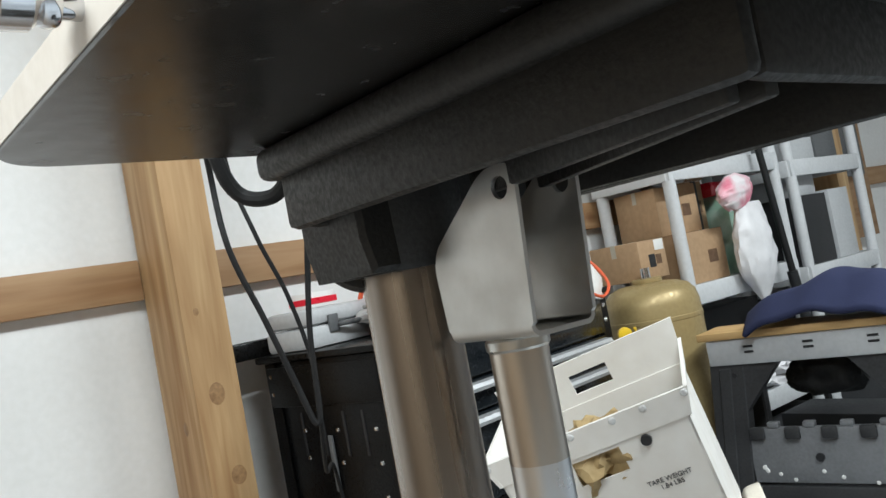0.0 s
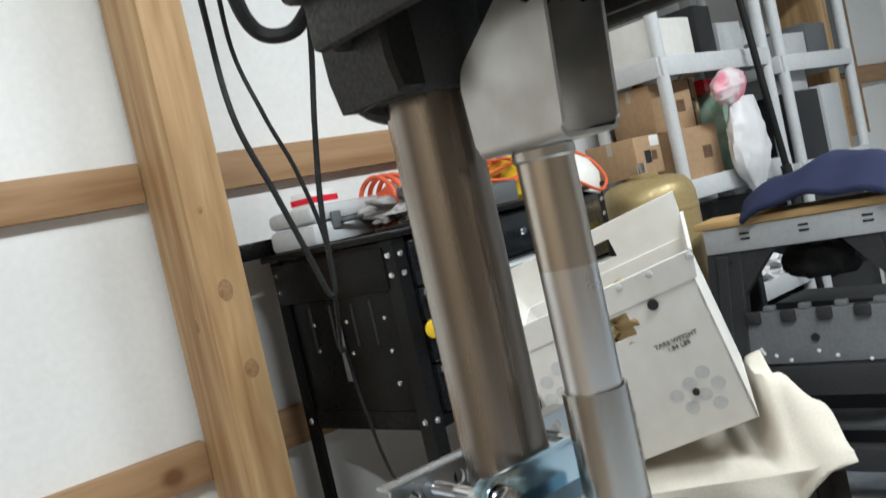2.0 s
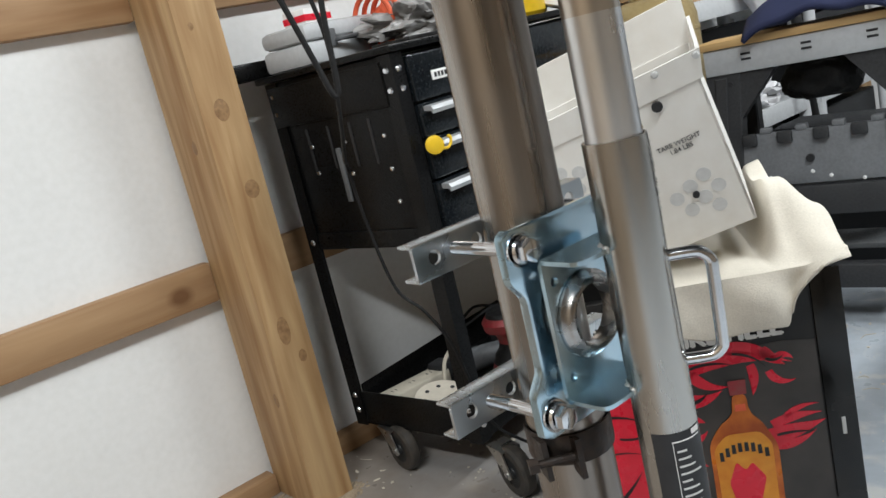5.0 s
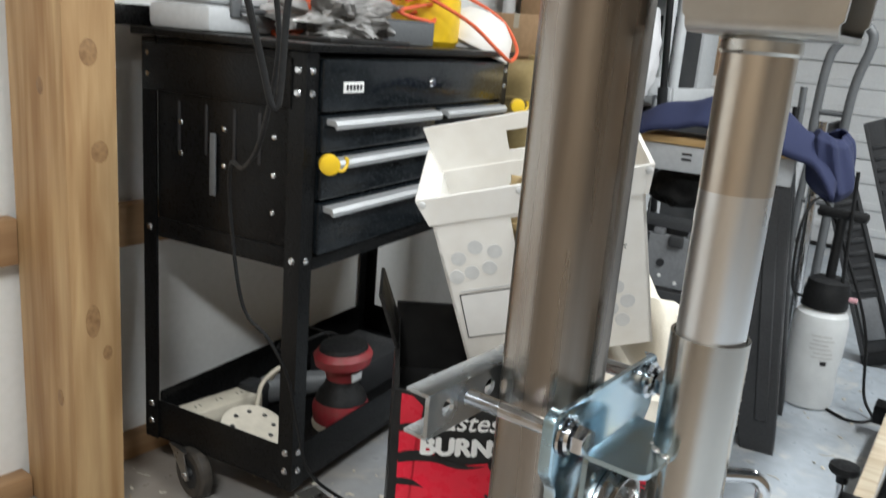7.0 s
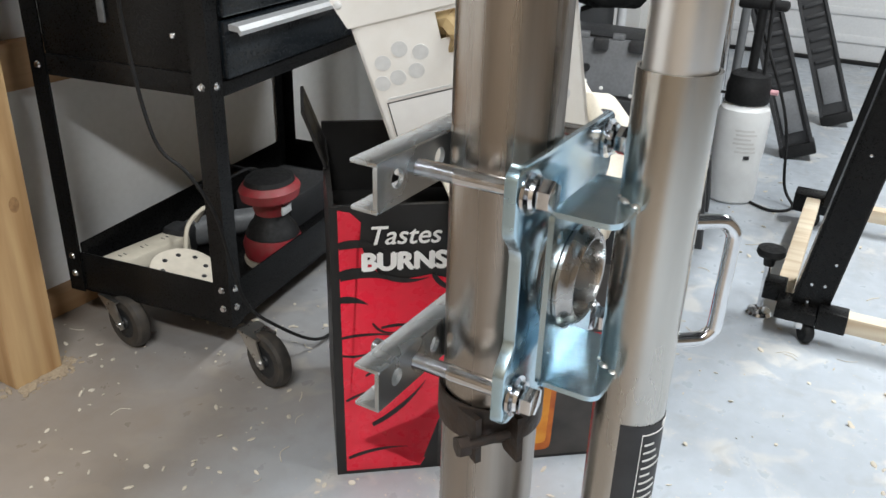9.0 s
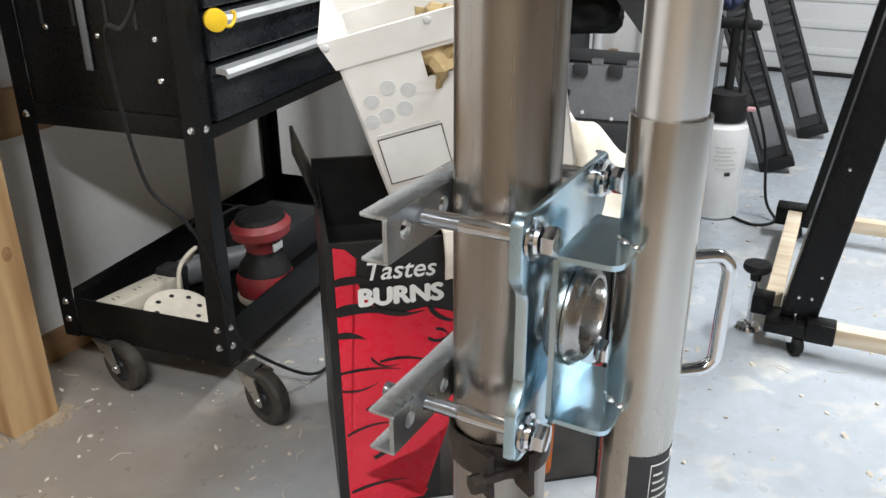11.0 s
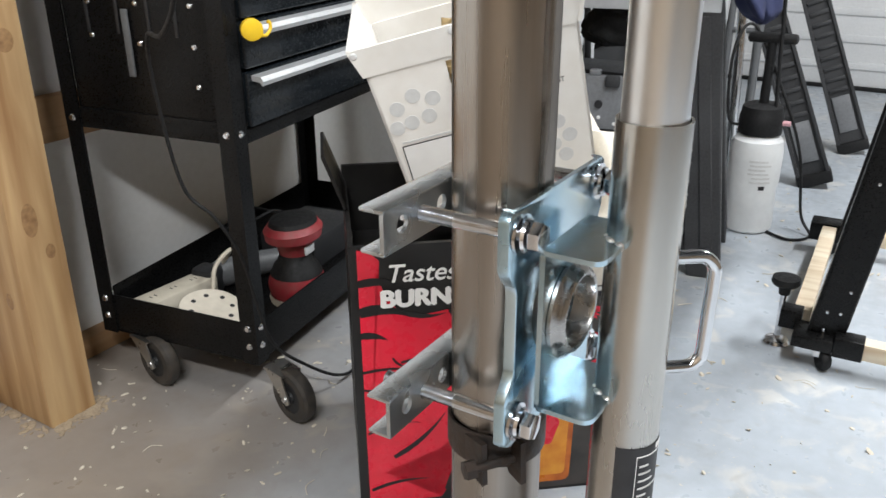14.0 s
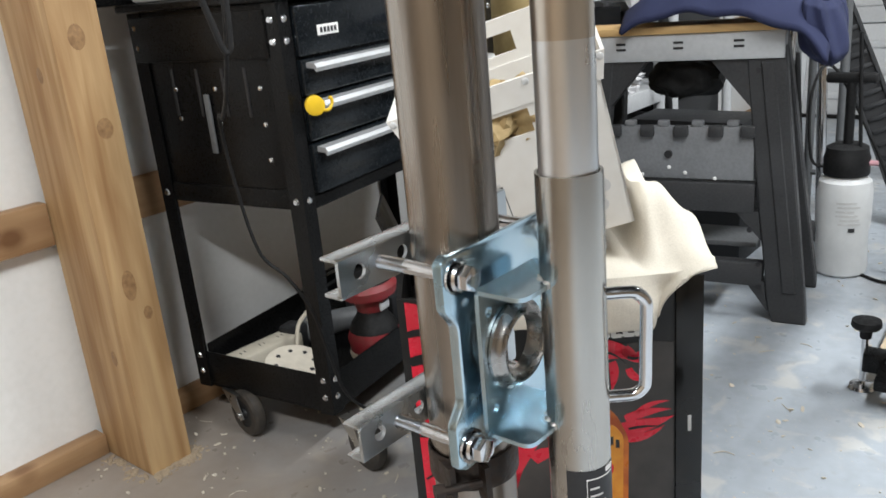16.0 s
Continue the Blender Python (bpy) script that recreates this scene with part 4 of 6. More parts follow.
lettering("slogan", "LIKE HELL", 0.0400, WHITE_INK, dbox, pose(0.229, -0.0036, 0.391) @ FACE, "bold white printed slogan", heavy=0.0024, squeeze=0.98)
bottle = flat_art("printed_bottle", rounded([(0.258, 0.02), (0.366, 0.02), (0.370, 0.20), (0.350, 0.245), (0.333, 0.262), (0.331, 0.298), (0.309, 0.298), (0.307, 0.262), (0.285, 0.248), (0.262, 0.215)], 0.014, 3), AMBER, -0.0030)
flat_art("printed_cap", [(0.307, 0.297), (0.333, 0.297), (0.334, 0.322), (0.306, 0.322)], RED_TOOL, -0.0032)
flat_art("printed_shine", [(0.311, 0.268), (0.329, 0.268), (0.328, 0.280), (0.312, 0.280)], ORANGE, -0.0034)
flat_art("printed_label", rounded([(0.268, 0.035), (0.357, 0.035), (0.361, 0.205), (0.345, 0.228), (0.290, 0.228), (0.268, 0.205)], 0.010, 3), YELLOW_PRINT, -0.0038)
for i in range(8):
    t = (i - 3.5) / 3.5
    flat_art("printed_bar", [(0.3145 + 0.036 * t - 0.0034, 0.196 - 0.014 * t * t), (0.3145 + 0.036 * t + 0.0034, 0.196 - 0.014 * t * t), (0.3145 + 0.036 * t + 0.0030, 0.212 - 0.014 * t * t), (0.3145 + 0.036 * t - 0.0030, 0.212 - 0.014 * t * t)], INK, -0.0046)
flat_art("printed_mark", rounded([(0.292, 0.10), (0.330, 0.10), (0.344, 0.145), (0.325, 0.175), (0.313, 0.16), (0.300, 0.178), (0.284, 0.14)], 0.006, 3), RED_PRINT, -0.0046)

# tote: local x along the rim, y into it, z up; narrower below
TOTE = pose(1.0187, 0.8488, 0.5325, 10.8, -14.6, -58.2)
tote = thing("corrugated_tote", "white corrugated plastic tote tilted on top of the display box", "tote", TOTE)
tw, bw, th, td = 0.348, 0.292, 0.293, 0.228


def wall_quad(corners, inward, thick):
    bm = bmesh.new()
    a = [bm.verts.new(c) for c in corners]
    b = [bm.verts.new(Vector(c) + Vector(inward) * thick) for c in corners]
    bm.faces.new(a), bm.faces.new(b[::-1])
    for i in range(4):
        bm.faces.new((a[i], a[(i + 1) % 4], b[(i + 1) % 4], b[i]))
    return bm


def punched_wall(w_low, w_top, h, hole_z, hw, hh, thick, m):
    """A tapered wall with a hand hole, of four pieces round the hole."""
    bm = bmesh.new()
    def wide(z):
        return (w_low + (w_top - w_low) * z / h) / 2
    z0, z1 = hole_z - hh, hole_z + hh
    for q in ([(-wide(0), 0), (wide(0), 0), (wide(z0), z0), (-wide(z0), z0)], [(-wide(z1), z1), (wide(z1), z1), (wide(h), h), (-wide(h), h)],
              [(-wide(z0), z0), (-hw, z0), (-hw, z1), (-wide(z1), z1)], [(hw, z0), (wide(z0), z0), (wide(z1), z1), (hw, z1)]):
        a = [bm.verts.new((x, 0, z)) for x, z in q]
        b = [bm.verts.new((x, thick, z)) for x, z in q]
        bm.faces.new(a), bm.faces.new(b[::-1])
        for i in range(4):
            bm.faces.new((a[i], a[(i + 1) % 4], b[(i + 1) % 4], b[i]))
    bmesh.ops.transform(bm, matrix=m, verts=bm.verts[:])
    return bm


CH = 0.040  # the flared lip round the top
mw = bw + (tw - 0.030 - bw) * (th - CH) / th
part("front_wall", punched_wall(bw, mw, th - CH, 0.222, 0.040, 0.020, 0.004, Matrix.Identity(4)), BIN_WHITE, tote, "white corrugated wall with a hand hole")
part("back_wall", punched_wall(bw, mw, th - CH, 0.205, 0.001, 0.001, 0.004, Matrix.Translation((0, td - 0.004, 0))), BIN_WHITE, tote)
for sd in (-1, 1):
    part("side_wall", wall_quad([(sd * bw / 2, 0.0, 0), (sd * bw / 2, td, 0), (sd * mw / 2, td, th - CH), (sd * mw / 2, 0.0, th - CH)], (-sd, 0, 0), 0.004), BIN_WHITE, tote)
    part("lip", wall_quad([(sd * (mw / 2 + 0.004), -0.004, th - CH - 0.004), (sd * (mw / 2 + 0.004), td + 0.004, th - CH - 0.004), (sd * tw / 2, td + 0.006, th), (sd * tw / 2, -0.006, th)], (-sd, 0, 0), 0.006), BIN_WHITE, tote, "flared white lip")
part("bottom", box(-bw / 2 + 0.004, bw / 2 - 0.004, 0.004, td - 0.004, 0, 0.004), BIN_WHITE, tote)
part("lip", wall_quad([(-mw / 2 - 0.004, -0.003, th - CH - 0.004), (mw / 2 + 0.004, -0.003, th - CH - 0.004), (tw / 2, -0.006, th), (-tw / 2, -0.006, th)], (0, 1, 0), 0.006), BIN_WHITE, tote, "flared white lip")
part("lip", punched_wall(mw + 0.008, tw, CH + 0.045, 0.040, 0.036, 0.018, 0.005, Matrix.Translation((0, td - 0.001, th - CH - 0.004))), BIN_WHITE, tote, "raised white lip with a hand hole")
for sx in (-0.165, -0.02, 0.05, 0.10, 0.165):
    part("snap_rivet", lathe([(0.0, 0.0022), (0.004, 0.0018), (0.006, 0.0)], 14, pose(sx, -0.0058, th - 0.008, 90, 0, 0)), DOT_GREY, tote)
for cx, cz in ((-0.128, 0.188), (-0.100, 0.203), (-0.072, 0.192), (-0.112, 0.162), (-0.084, 0.166), (-0.136, 0.158), (0.048, 0.082), (0.075, 0.094), (0.101, 0.104), (0.062, 0.055), (0.089, 0.068), (0.115, 0.078), (0.104, 0.046)):
    part("print_dot", cyl((cx, -0.0008, cz), (cx, 0.0, cz), 0.0115, seg=24), DOT_GREY, tote, "faded grey printed dot")
for cx, cz, r in ((0.083, 0.237, 0.0085), (0.078, 0.078, 0.0055)):
    part("grommet_hole", cyl((cx, -0.0052, cz), (cx, 0.0, cz), r, seg=20), INK, tote)
lettering("tare_text", "TARE WEIGHT\n1.84 LBS", 0.0108, INK, tote, pose(0.088, -0.0012, 0.166) @ FACE, "black printed words", align="CENTER")
frame_bm = bmesh.new()
for a in ((-0.1376, -0.0385, 0.1256, 0.127), (-0.1376, -0.0385, 0.049, 0.0504), (-0.1376, -0.1362, 0.0504, 0.1256), (-0.0399, -0.0385, 0.0504, 0.1256)):
    add_box(frame_bm, a[0], a[1], -0.0012, 0.0, a[2], a[3])
part("label_frame", frame_bm, INK, tote, "thin black printed frame")
part("label_bar", box(-0.135, -0.041, -0.001, 0.0, 0.131, 0.1335), DOT_GREY, tote)
part("label_card", box(-0.136, -0.040, -0.0008, -0.0001, 0.0505, 0.1255), WHITE_INK, tote)
glove = bmesh.new()
bmesh.ops.create_icosphere(glove, subdivisions=4, radius=1.0)
for v in glove.verts:
    n = noise.fractal(v.co * 2.3, 1.0, 2.0, 4)
    v.co = Vector((v.co.x * 0.07, v.co.y * 0.06, v.co.z * 0.06)) * (1 + 0.5 * n)
solid("leather_glove", glove, mat("tan_leather", (0.42, 0.30, 0.14), 0.7, amount=0.35, grain=60, blotch=20, bump=0.3), "crumpled tan leather glove inside the tote", "glove", TOTE @ pose(0.0, 0.062, 0.212))


def drape(name, label, category, material, m, nx, ny, shape, thick=0.004):
    """A cloth sheet: shape(u, v) gives the place of each grid point."""
    bm = bmesh.new()
    grid = [[bm.verts.new(shape(i / nx, j / ny)) for i in range(nx + 1)] for j in range(ny + 1)]
    for j in range(ny):
        for i in range(nx):
            bm.faces.new((grid[j][i], grid[j][i + 1], grid[j + 1][i + 1], grid[j + 1][i]))
    ob = solid(name, bm, material, label, category, m)
    mod = ob.modifiers.new("thickness", "SOLIDIFY")
    mod.thickness = thick
    return ob


def soft_step(a, b, x):
    t = min(1.0, max(0.0, (x - a) / (b - a)))
    return t * t * (3 - 2 * t)


def canvas_shape(u, v):
    # bunched on the box top against the tote, a pointed end past the far corner, the rest hanging down the front in pleats
    x = 0.175 + 0.335 * u
    pleat = math.sin(58 * x + 1.2 + 3 * math.sin(11 * x)) * (0.35 + 0.65 * soft_step(0.22, 0.32, x))
    crease = 0.0022 * noise.noise(Vector((9 * u, 4 * v, 0.3))) + 0.0008 * noise.noise(Vector((26 * u, 9 * v, 2.3)))
    if v < 0.5:
        t = v / 0.5
        y = 0.30 - 0.305 * t
        heap = 0.105 * soft_step(0.395, 0.43, x) * (1 - 0.55 * soft_step(0.45, 0.51, x)) * soft_step(-0.01, 0.14, y) + 0.020 * soft_step(0.44, 0.51, x)
        return Vector((x - 0.05 * soft_step(0.45, 0.51, x) * soft_step(0.05, 0.25, y), y, FH + 0.010 + heap + 0.005 * pleat * (1 - soft_step(0.0, 0.12, y)) + 0.012 * math.sin(30 * y + 24 * x) * soft_step(0.40, 0.44, x) * soft_step(0.02, 0.1, y) + crease))
    t = (v - 0.5) / 0.5
    hem = 0.408 + 0.018 * soft_step(0.30, 0.18, x) + 0.004 * math.sin(38 * x) + 0.094 * soft_step(0.405, 0.505, x) ** 0.8
    top = FH + 0.010 + 0.020 * soft_step(0.44, 0.51, x)
    z = top + (min(hem, top - 0.004) - top) * t
    out = 0.010 + 0.016 * math.sin(1.6 * t) + (0.0135 * pleat * (0.6 + 0.4 * math.cos(2.2 * t)) + crease) * soft_step(-0.1, 0.5, t)
    return Vector((x - 0.03 * t * soft_step(0.40, 0.46, x) * (1 - soft_step(0.48, 0.51, x)), -out, z))


drape("canvas_cloth", "cream canvas apron bunched over the top of the display box", "cloth", CANVAS, DB, 90, 56, canvas_shape, 0.003)


# ---- hanging cords ----
cord = thing("hanging_cables", "dark grey power cables hanging in loops beside the column", "cables")
part("strand", sweep([(0.33, 0.62, 1.62), (0.385, 0.835, 1.40), (0.488, 1.047, 1.291), (0.494, 1.044, 1.17), (0.525, 1.037, 1.063), (0.556, 1.033, 0.958), (0.568, 1.03, 0.914), (0.575, 1.028, 0.909), (0.578, 1.025, 0.928), (0.581, 1.019, 1.033), (0.592, 1.006, 1.144), (0.594, 0.964, 1.277), (0.49, 0.76, 1.45), (0.45, 0.66, 1.64)], 0.0043, 10), RUBBER, cord)
part("strand", sweep([(0.345, 0.64, 1.62), (0.41, 0.83, 1.42), (0.514, 1.047, 1.288), (0.541, 1.048, 1.177), (0.571, 1.045, 1.089), (0.593, 1.047, 0.978), (0.615, 1.10, 0.86), (0.67, 1.20, 0.80), (0.775, 1.36, 0.77), (0.81, 1.40, 0.66), (0.84, 1.40, 0.50), (0.868, 1.36, 0.44), (0.90, 1.34, 0.36), (0.925, 1.335, 0.25), (0.945, 1.325, 0.16), (0.99, 1.30, 0.10), (1.08, 1.27, 0.03), (1.2, 1.29, 0.008), (1.5, 1.33, 0.006)], 0.0034, 10), RUBBER, cord)
part("strand", sweep([(0.34, 0.545, 1.62), (0.31, 0.60, 1.40), (0.30, 0.625, 1.24), (0.304, 0.63, 1.195), (0.319, 0.63, 1.17), (0.337, 0.61, 1.165), (0.345, 0.585, 1.18)], 0.0065, 10), RUBBER, cord)

# ---- things on the cart's lid and tray ----
CARTM = pose(0.927, 1.35, 0, 0, 0, 9)


def lump(sx, sy, sz, rough=0.35, freq=2.0, subdiv=4, seed=0.0, square=1.0):
    """A crumpled lump that sits on z = 0."""
    bm = bmesh.new()
    bmesh.ops.create_icosphere(bm, subdivisions=subdiv, radius=1.0)
    for v in bm.verts:
        n = noise.fractal(v.co * freq + Vector((seed, seed * 2, 0)), 1.0, 2.0, 4)
        q = Vector([math.copysign(abs(c) ** square, c) for c in v.co]) * (1 + rough * n)
        v.co = Vector((q.x * sx, q.y * sy, max(0.0, (q.z + 0.75) * sz / 1.75)))
    return bm


case = thing("plastic_case", "grey plastic tool case with latches on the cart lid", "tool case", CARTM @ pose(0.02, 0.245, 1.013 - 0.041, 0, 0, 4))
part("case_base", box(0, 0.26, 0, 0.15, 0.0, 0.05, bev=0.012), PALE_GREY, case)
part("case_lid", box(0.002, 0.258, 0.002, 0.148, 0.052, 0.09, bev=0.014), PALE_GREY, case)
for x in (0.06, 0.18):
    part("latch", box(x, x + 0.03, -0.006, 0.002, 0.03, 0.07, bev=0.003), PLASTIC_GREY, case)
part("handle", sweep([(0.09, 0.0, 0.045), (0.095, -0.02, 0.045), (0.165, -0.02, 0.045), (0.17, 0.0, 0.045)], 0.006), PLASTIC_GREY, case)
rb = thing("small_red_carton", "small red and white carton on the grey case", "carton", CARTM @ pose(0.08, 0.30, 1.063, 0, 0, 12))
part("carton_body", box(0, 0.10, 0, 0.06, 0, 0.035, bev=0.002), WHITE_INK, rb)
part("print_band", box(-0.0012, 0.1012, -0.0012, 0.0612, 0.008, 0.022), RED_PRINT, rb)
solid("plastic_bag", lump(0.15, 0.10, 0.10, 0.5, 2.6, 5, 3.1), CLEAR, "crumpled clear plastic bag of parts on the cart lid", "plastic bag", CARTM @ pose(0.33, 0.17, 0.972))
sq = thing("square_tube", "short length of dark grey square steel tube on the lid", "steel tube", CARTM @ pose(0.30, 0.13, 0.974, 0, 0, -20))
for a in ((0, 0.24, 0, 0.06, 0, 0.004), (0, 0.24, 0, 0.06, 0.048, 0.052), (0, 0.24, 0, 0.004, 0.004, 0.048), (0, 0.24, 0.056, 0.06, 0.004, 0.048)):
    part("tube_wall", box(*a, bev=0.0012), PLASTIC_GREY, sq)
solid("magazine_stack", box(0.08, 0.36, 0.01, 0.12, 0.9725, 0.981, bev=0.001), CARD_BLACK, "thin dark flat panel lying on the cart lid", "panel", CARTM)
jug = solid("yellow_jug", lathe([(0.0, 0.0), (0.075, 0.0), (0.085, 0.012), (0.085, 0.11), (0.06, 0.135), (0.03, 0.15), (0.03, 0.165), (0.0, 0.165)], 28), YELLOW, "yellow plastic container on the cart lid behind the cord", "container", CARTM @ pose(0.66, 0.15, 0.972))
cream = solid("cream_sack", lump(0.10, 0.09, 0.20, 0.3, 1.8, 4, 7.0), CANVAS, "cream cloth sack at the end of the cart lid", "sack", CARTM @ pose(0.775, 0.22, 0.972))
ext = thing("extension_cord", "tangled orange extension cord piled on the cart lid", "extension cord", CARTM @ pose(0.52, 0.17, 0.985))
rr2 = random.Random(11)
for k in range(9):
    cx, cy, rx, ry, ph = rr2.uniform(-0.03, 0.03), rr2.uniform(-0.03, 0.03), rr2.uniform(0.11, 0.22), rr2.uniform(0.05, 0.11), rr2.uniform(0, 6.28)
    h0 = 0.03 + 0.011 * k
    pts = [(cx + rx * math.cos(ph + a) + rr2.uniform(-0.015, 0.015), cy + ry * math.sin(ph + a), h0 + 0.02 * math.sin(2 * a + ph) + rr2.uniform(0, 0.012)) for a in np.linspace(0, 6.1, 11)]
    part("coil", sweep(pts, 0.0045, 8, 6), ORANGE, ext)
part("coil", sweep([(0.02, -0.06, 0.11), (0.12, -0.15, 0.05), (0.20, -0.195, -0.01), (0.275, -0.20, -0.035), (0.325, -0.19, 0.0), (0.33, -0.13, 0.07), (0.27, -0.04, 0.12), (0.16, 0.0, 0.13)], 0.0045, 8), ORANGE, ext)
part("coil_bundle", lump(0.07, 0.06, 0.11, 0.3, 2.5, 4, 1.0), ORANGE, ext, "orange cord wound into a bundle").matrix_basis = pose(-0.22, 0.06, -0.012)
for dx in (-0.03, 0.0, 0.03):
    part("coil", sweep([(-0.27 + dx, 0.06 + 0.06 * math.cos(a), 0.05 + 0.065 * math.sin(a)) for a in np.linspace(0, 6.2, 14)], 0.006, 8, 4), ORANGE, ext)

strip = thing("power_strip", "beige power strip with sockets lying in the cart tray", "power strip", CARTM @ pose(0.03, 0.295, 0.1135, 0, 0, -12))
part("strip_body", box(0, 0.19, 0, 0.062, 0, 0.055, bev=0.006), BEIGE, strip)
for i in range(3):
    for dx in (-0.006, 0.006):
        part("socket_slot", box(0.035 + 0.055 * i + dx - 0.0012, 0.035 + 0.055 * i + dx + 0.0012, 0.026, 0.036, 0.055, 0.0556), INK, strip)
part("socket", cyl((0.0, 0.031, 0.028), (-0.0012, 0.031, 0.028), 0.011, seg=20), INK, strip)
part("strip_cord", sweep([(0.19, 0.03, 0.03), (0.23, 0.03, 0.06), (0.21, -0.03, 0.12), (0.16, -0.03, 0.09), (0.13, -0.05, 0.01)], 0.005), BEIGE, strip)
pad = thing("sanding_disc", "cream perforated sanding disc leaning in the cart tray", "sanding disc", CARTM @ pose(0.10, 0.185, 0.150, 16, -6, 8))
part("disc", lathe([(0.0, -0.002), (0.068, -0.002), (0.070, 0.0), (0.068, 0.002), (0.0, 0.002)], 40), PAD, pad)
for i in range(8):
    a = i * math.pi / 4
    part("dust_hole", cyl((0.045 * math.cos(a), 0.045 * math.sin(a), 0.002), (0.045 * math.cos(a), 0.045 * math.sin(a), 0.0026), 0.0055, seg=12), INK, pad)
sander = thing("orbital_sander", "red and grey palm sander with pale pad in the tray", "sander", CARTM @ pose(0.285, 0.085, 0.1135))
part("pad", lathe([(0.0, 0.0), (0.064, 0.0), (0.066, 0.008), (0.064, 0.014), (0.0, 0.014)], 36), PAD, sander)
part("skirt", lathe([(0.05, 0.014), (0.062, 0.016), (0.066, 0.045), (0.060, 0.065), (0.0, 0.066)], 36), RED_TOOL, sander)
part("neck", lathe([(0.060, 0.066), (0.052, 0.085), (0.040, 0.10), (0.036, 0.115), (0.0, 0.115)], 36), RUBBER, sander)
part("collar", lathe([(0.036, 0.115), (0.040, 0.13), (0.044, 0.148), (0.0, 0.148)], 36), RED_TOOL, sander)
part("head", lathe([(0.044, 0.148), (0.066, 0.155), (0.070, 0.175), (0.060, 0.188), (0.0, 0.189)], 36, Matrix.Diagonal((1.08, 0.9, 1, 1))), RED_TOOL, sander)
part("grip_cap", lathe([(0.058, 0.1885), (0.054, 0.198), (0.03, 0.205), (0.0, 0.206)], 36, Matrix.Diagonal((1.08, 0.9, 1, 1))), RUBBER, sander)
part("badge", box(-0.022, 0.014, -0.044, -0.0385, 0.120, 0.140, bev=0.002), PALE_GREY, sander)
grinder = thing("angle_grinder", "dark grey power tool lying in the cart tray", "power tool", CARTM @ pose(0.27, 0.26, 0.1135))
part("motor_body", lathe([(0.0, 0.0), (0.030, 0.0), (0.034, 0.02), (0.030, 0.12), (0.022, 0.2), (0.0, 0.2)], 24, pose(-0.02, 0.03, 0.036, 0, 90, -30)), PLASTIC_GREY, grinder)
part("gear_head", box(-0.075, -0.02, 0.0, 0.06, 0.0, 0.07, bev=0.012), PLASTIC_BLACK, grinder)
part("cord", sweep([(0.15, -0.07, 0.05), (0.2, -0.02, 0.11), (0.18, 0.07, 0.13), (0.10, 0.08, 0.10), (0.06, 0.02, 0.12), (0.14, -0.03, 0.15), (0.25, 0.0, 0.1)], 0.004), RUBBER, grinder)
battery = solid("black_tool_box", box(0, 0.22, 0, 0.16, 0, 0.085, bev=0.01), PLASTIC_BLACK, "black plastic tool case in the cart tray", "tool case", CARTM @ pose(0.42, 0.12, 0.1135))

# ---- gold gas tank ----
tank = thing("gas_tank", "gold painted steel gas tank standing beside the cart", "gas tank", pose(2.03, 1.535, 0))
part("body", lathe([(0.0, 0.0), (0.11, 0.0), (0.138, 0.03), (0.142, 0.06), (0.142, 0.835), (0.141, 0.885), (0.133, 0.915), (0.115, 0.935), (0.085, 0.946), (0.05, 0.950), (0.0, 0.951)], 48), GOLD, tank)
part("weld_seam", ring([(0.1421, 0.836), (0.1438, 0.838), (0.1438, 0.848), (0.1421, 0.850)], 48), GOLD, tank, "raised weld seam")
part("neck_ring", lathe([(0.0, 0.951), (0.045, 0.951), (0.045, 0.961), (0.040, 0.964), (0.0, 0.964)], 32), GOLD, tank)
part("valve", cyl((0, 0, 0.964), (0, 0, 0.995), 0.014, seg=16), CHROME, tank, "small metal valve")
helmet = solid("white_helmet", lathe([(0.095, 0.0), (0.10, 0.004), (0.098, 0.02), (0.085, 0.06), (0.05, 0.09), (0.0, 0.10)], 32), BIN_WHITE, "white plastic hard hat resting on the cart lid corner", "hard hat", CARTM @ pose(0.79, 0.08, 0.974, 18, 12, 0))

# ---- folding sawhorse ----
SAW = pose(2.04, 0.76, 0, 0, 0, -79)
saw = thing("sawhorse", "dark grey plastic folding sawhorse with a pale timber top", "sawhorse", SAW)
L = -0.60


def leg_outline(flip):
    o = [(-0.046, 0.0), (0.039, 0.0), (0.036, 0.05), (-0.035, 0.70), (-0.045, 0.775), (-0.135, 0.775), (-0.125, 0.66), (-0.060, 0.05)]
    return [(L - x, z) for x, z in o][::-1] if flip else o


def mirror_x(x, flip):
    return L - x if flip else x


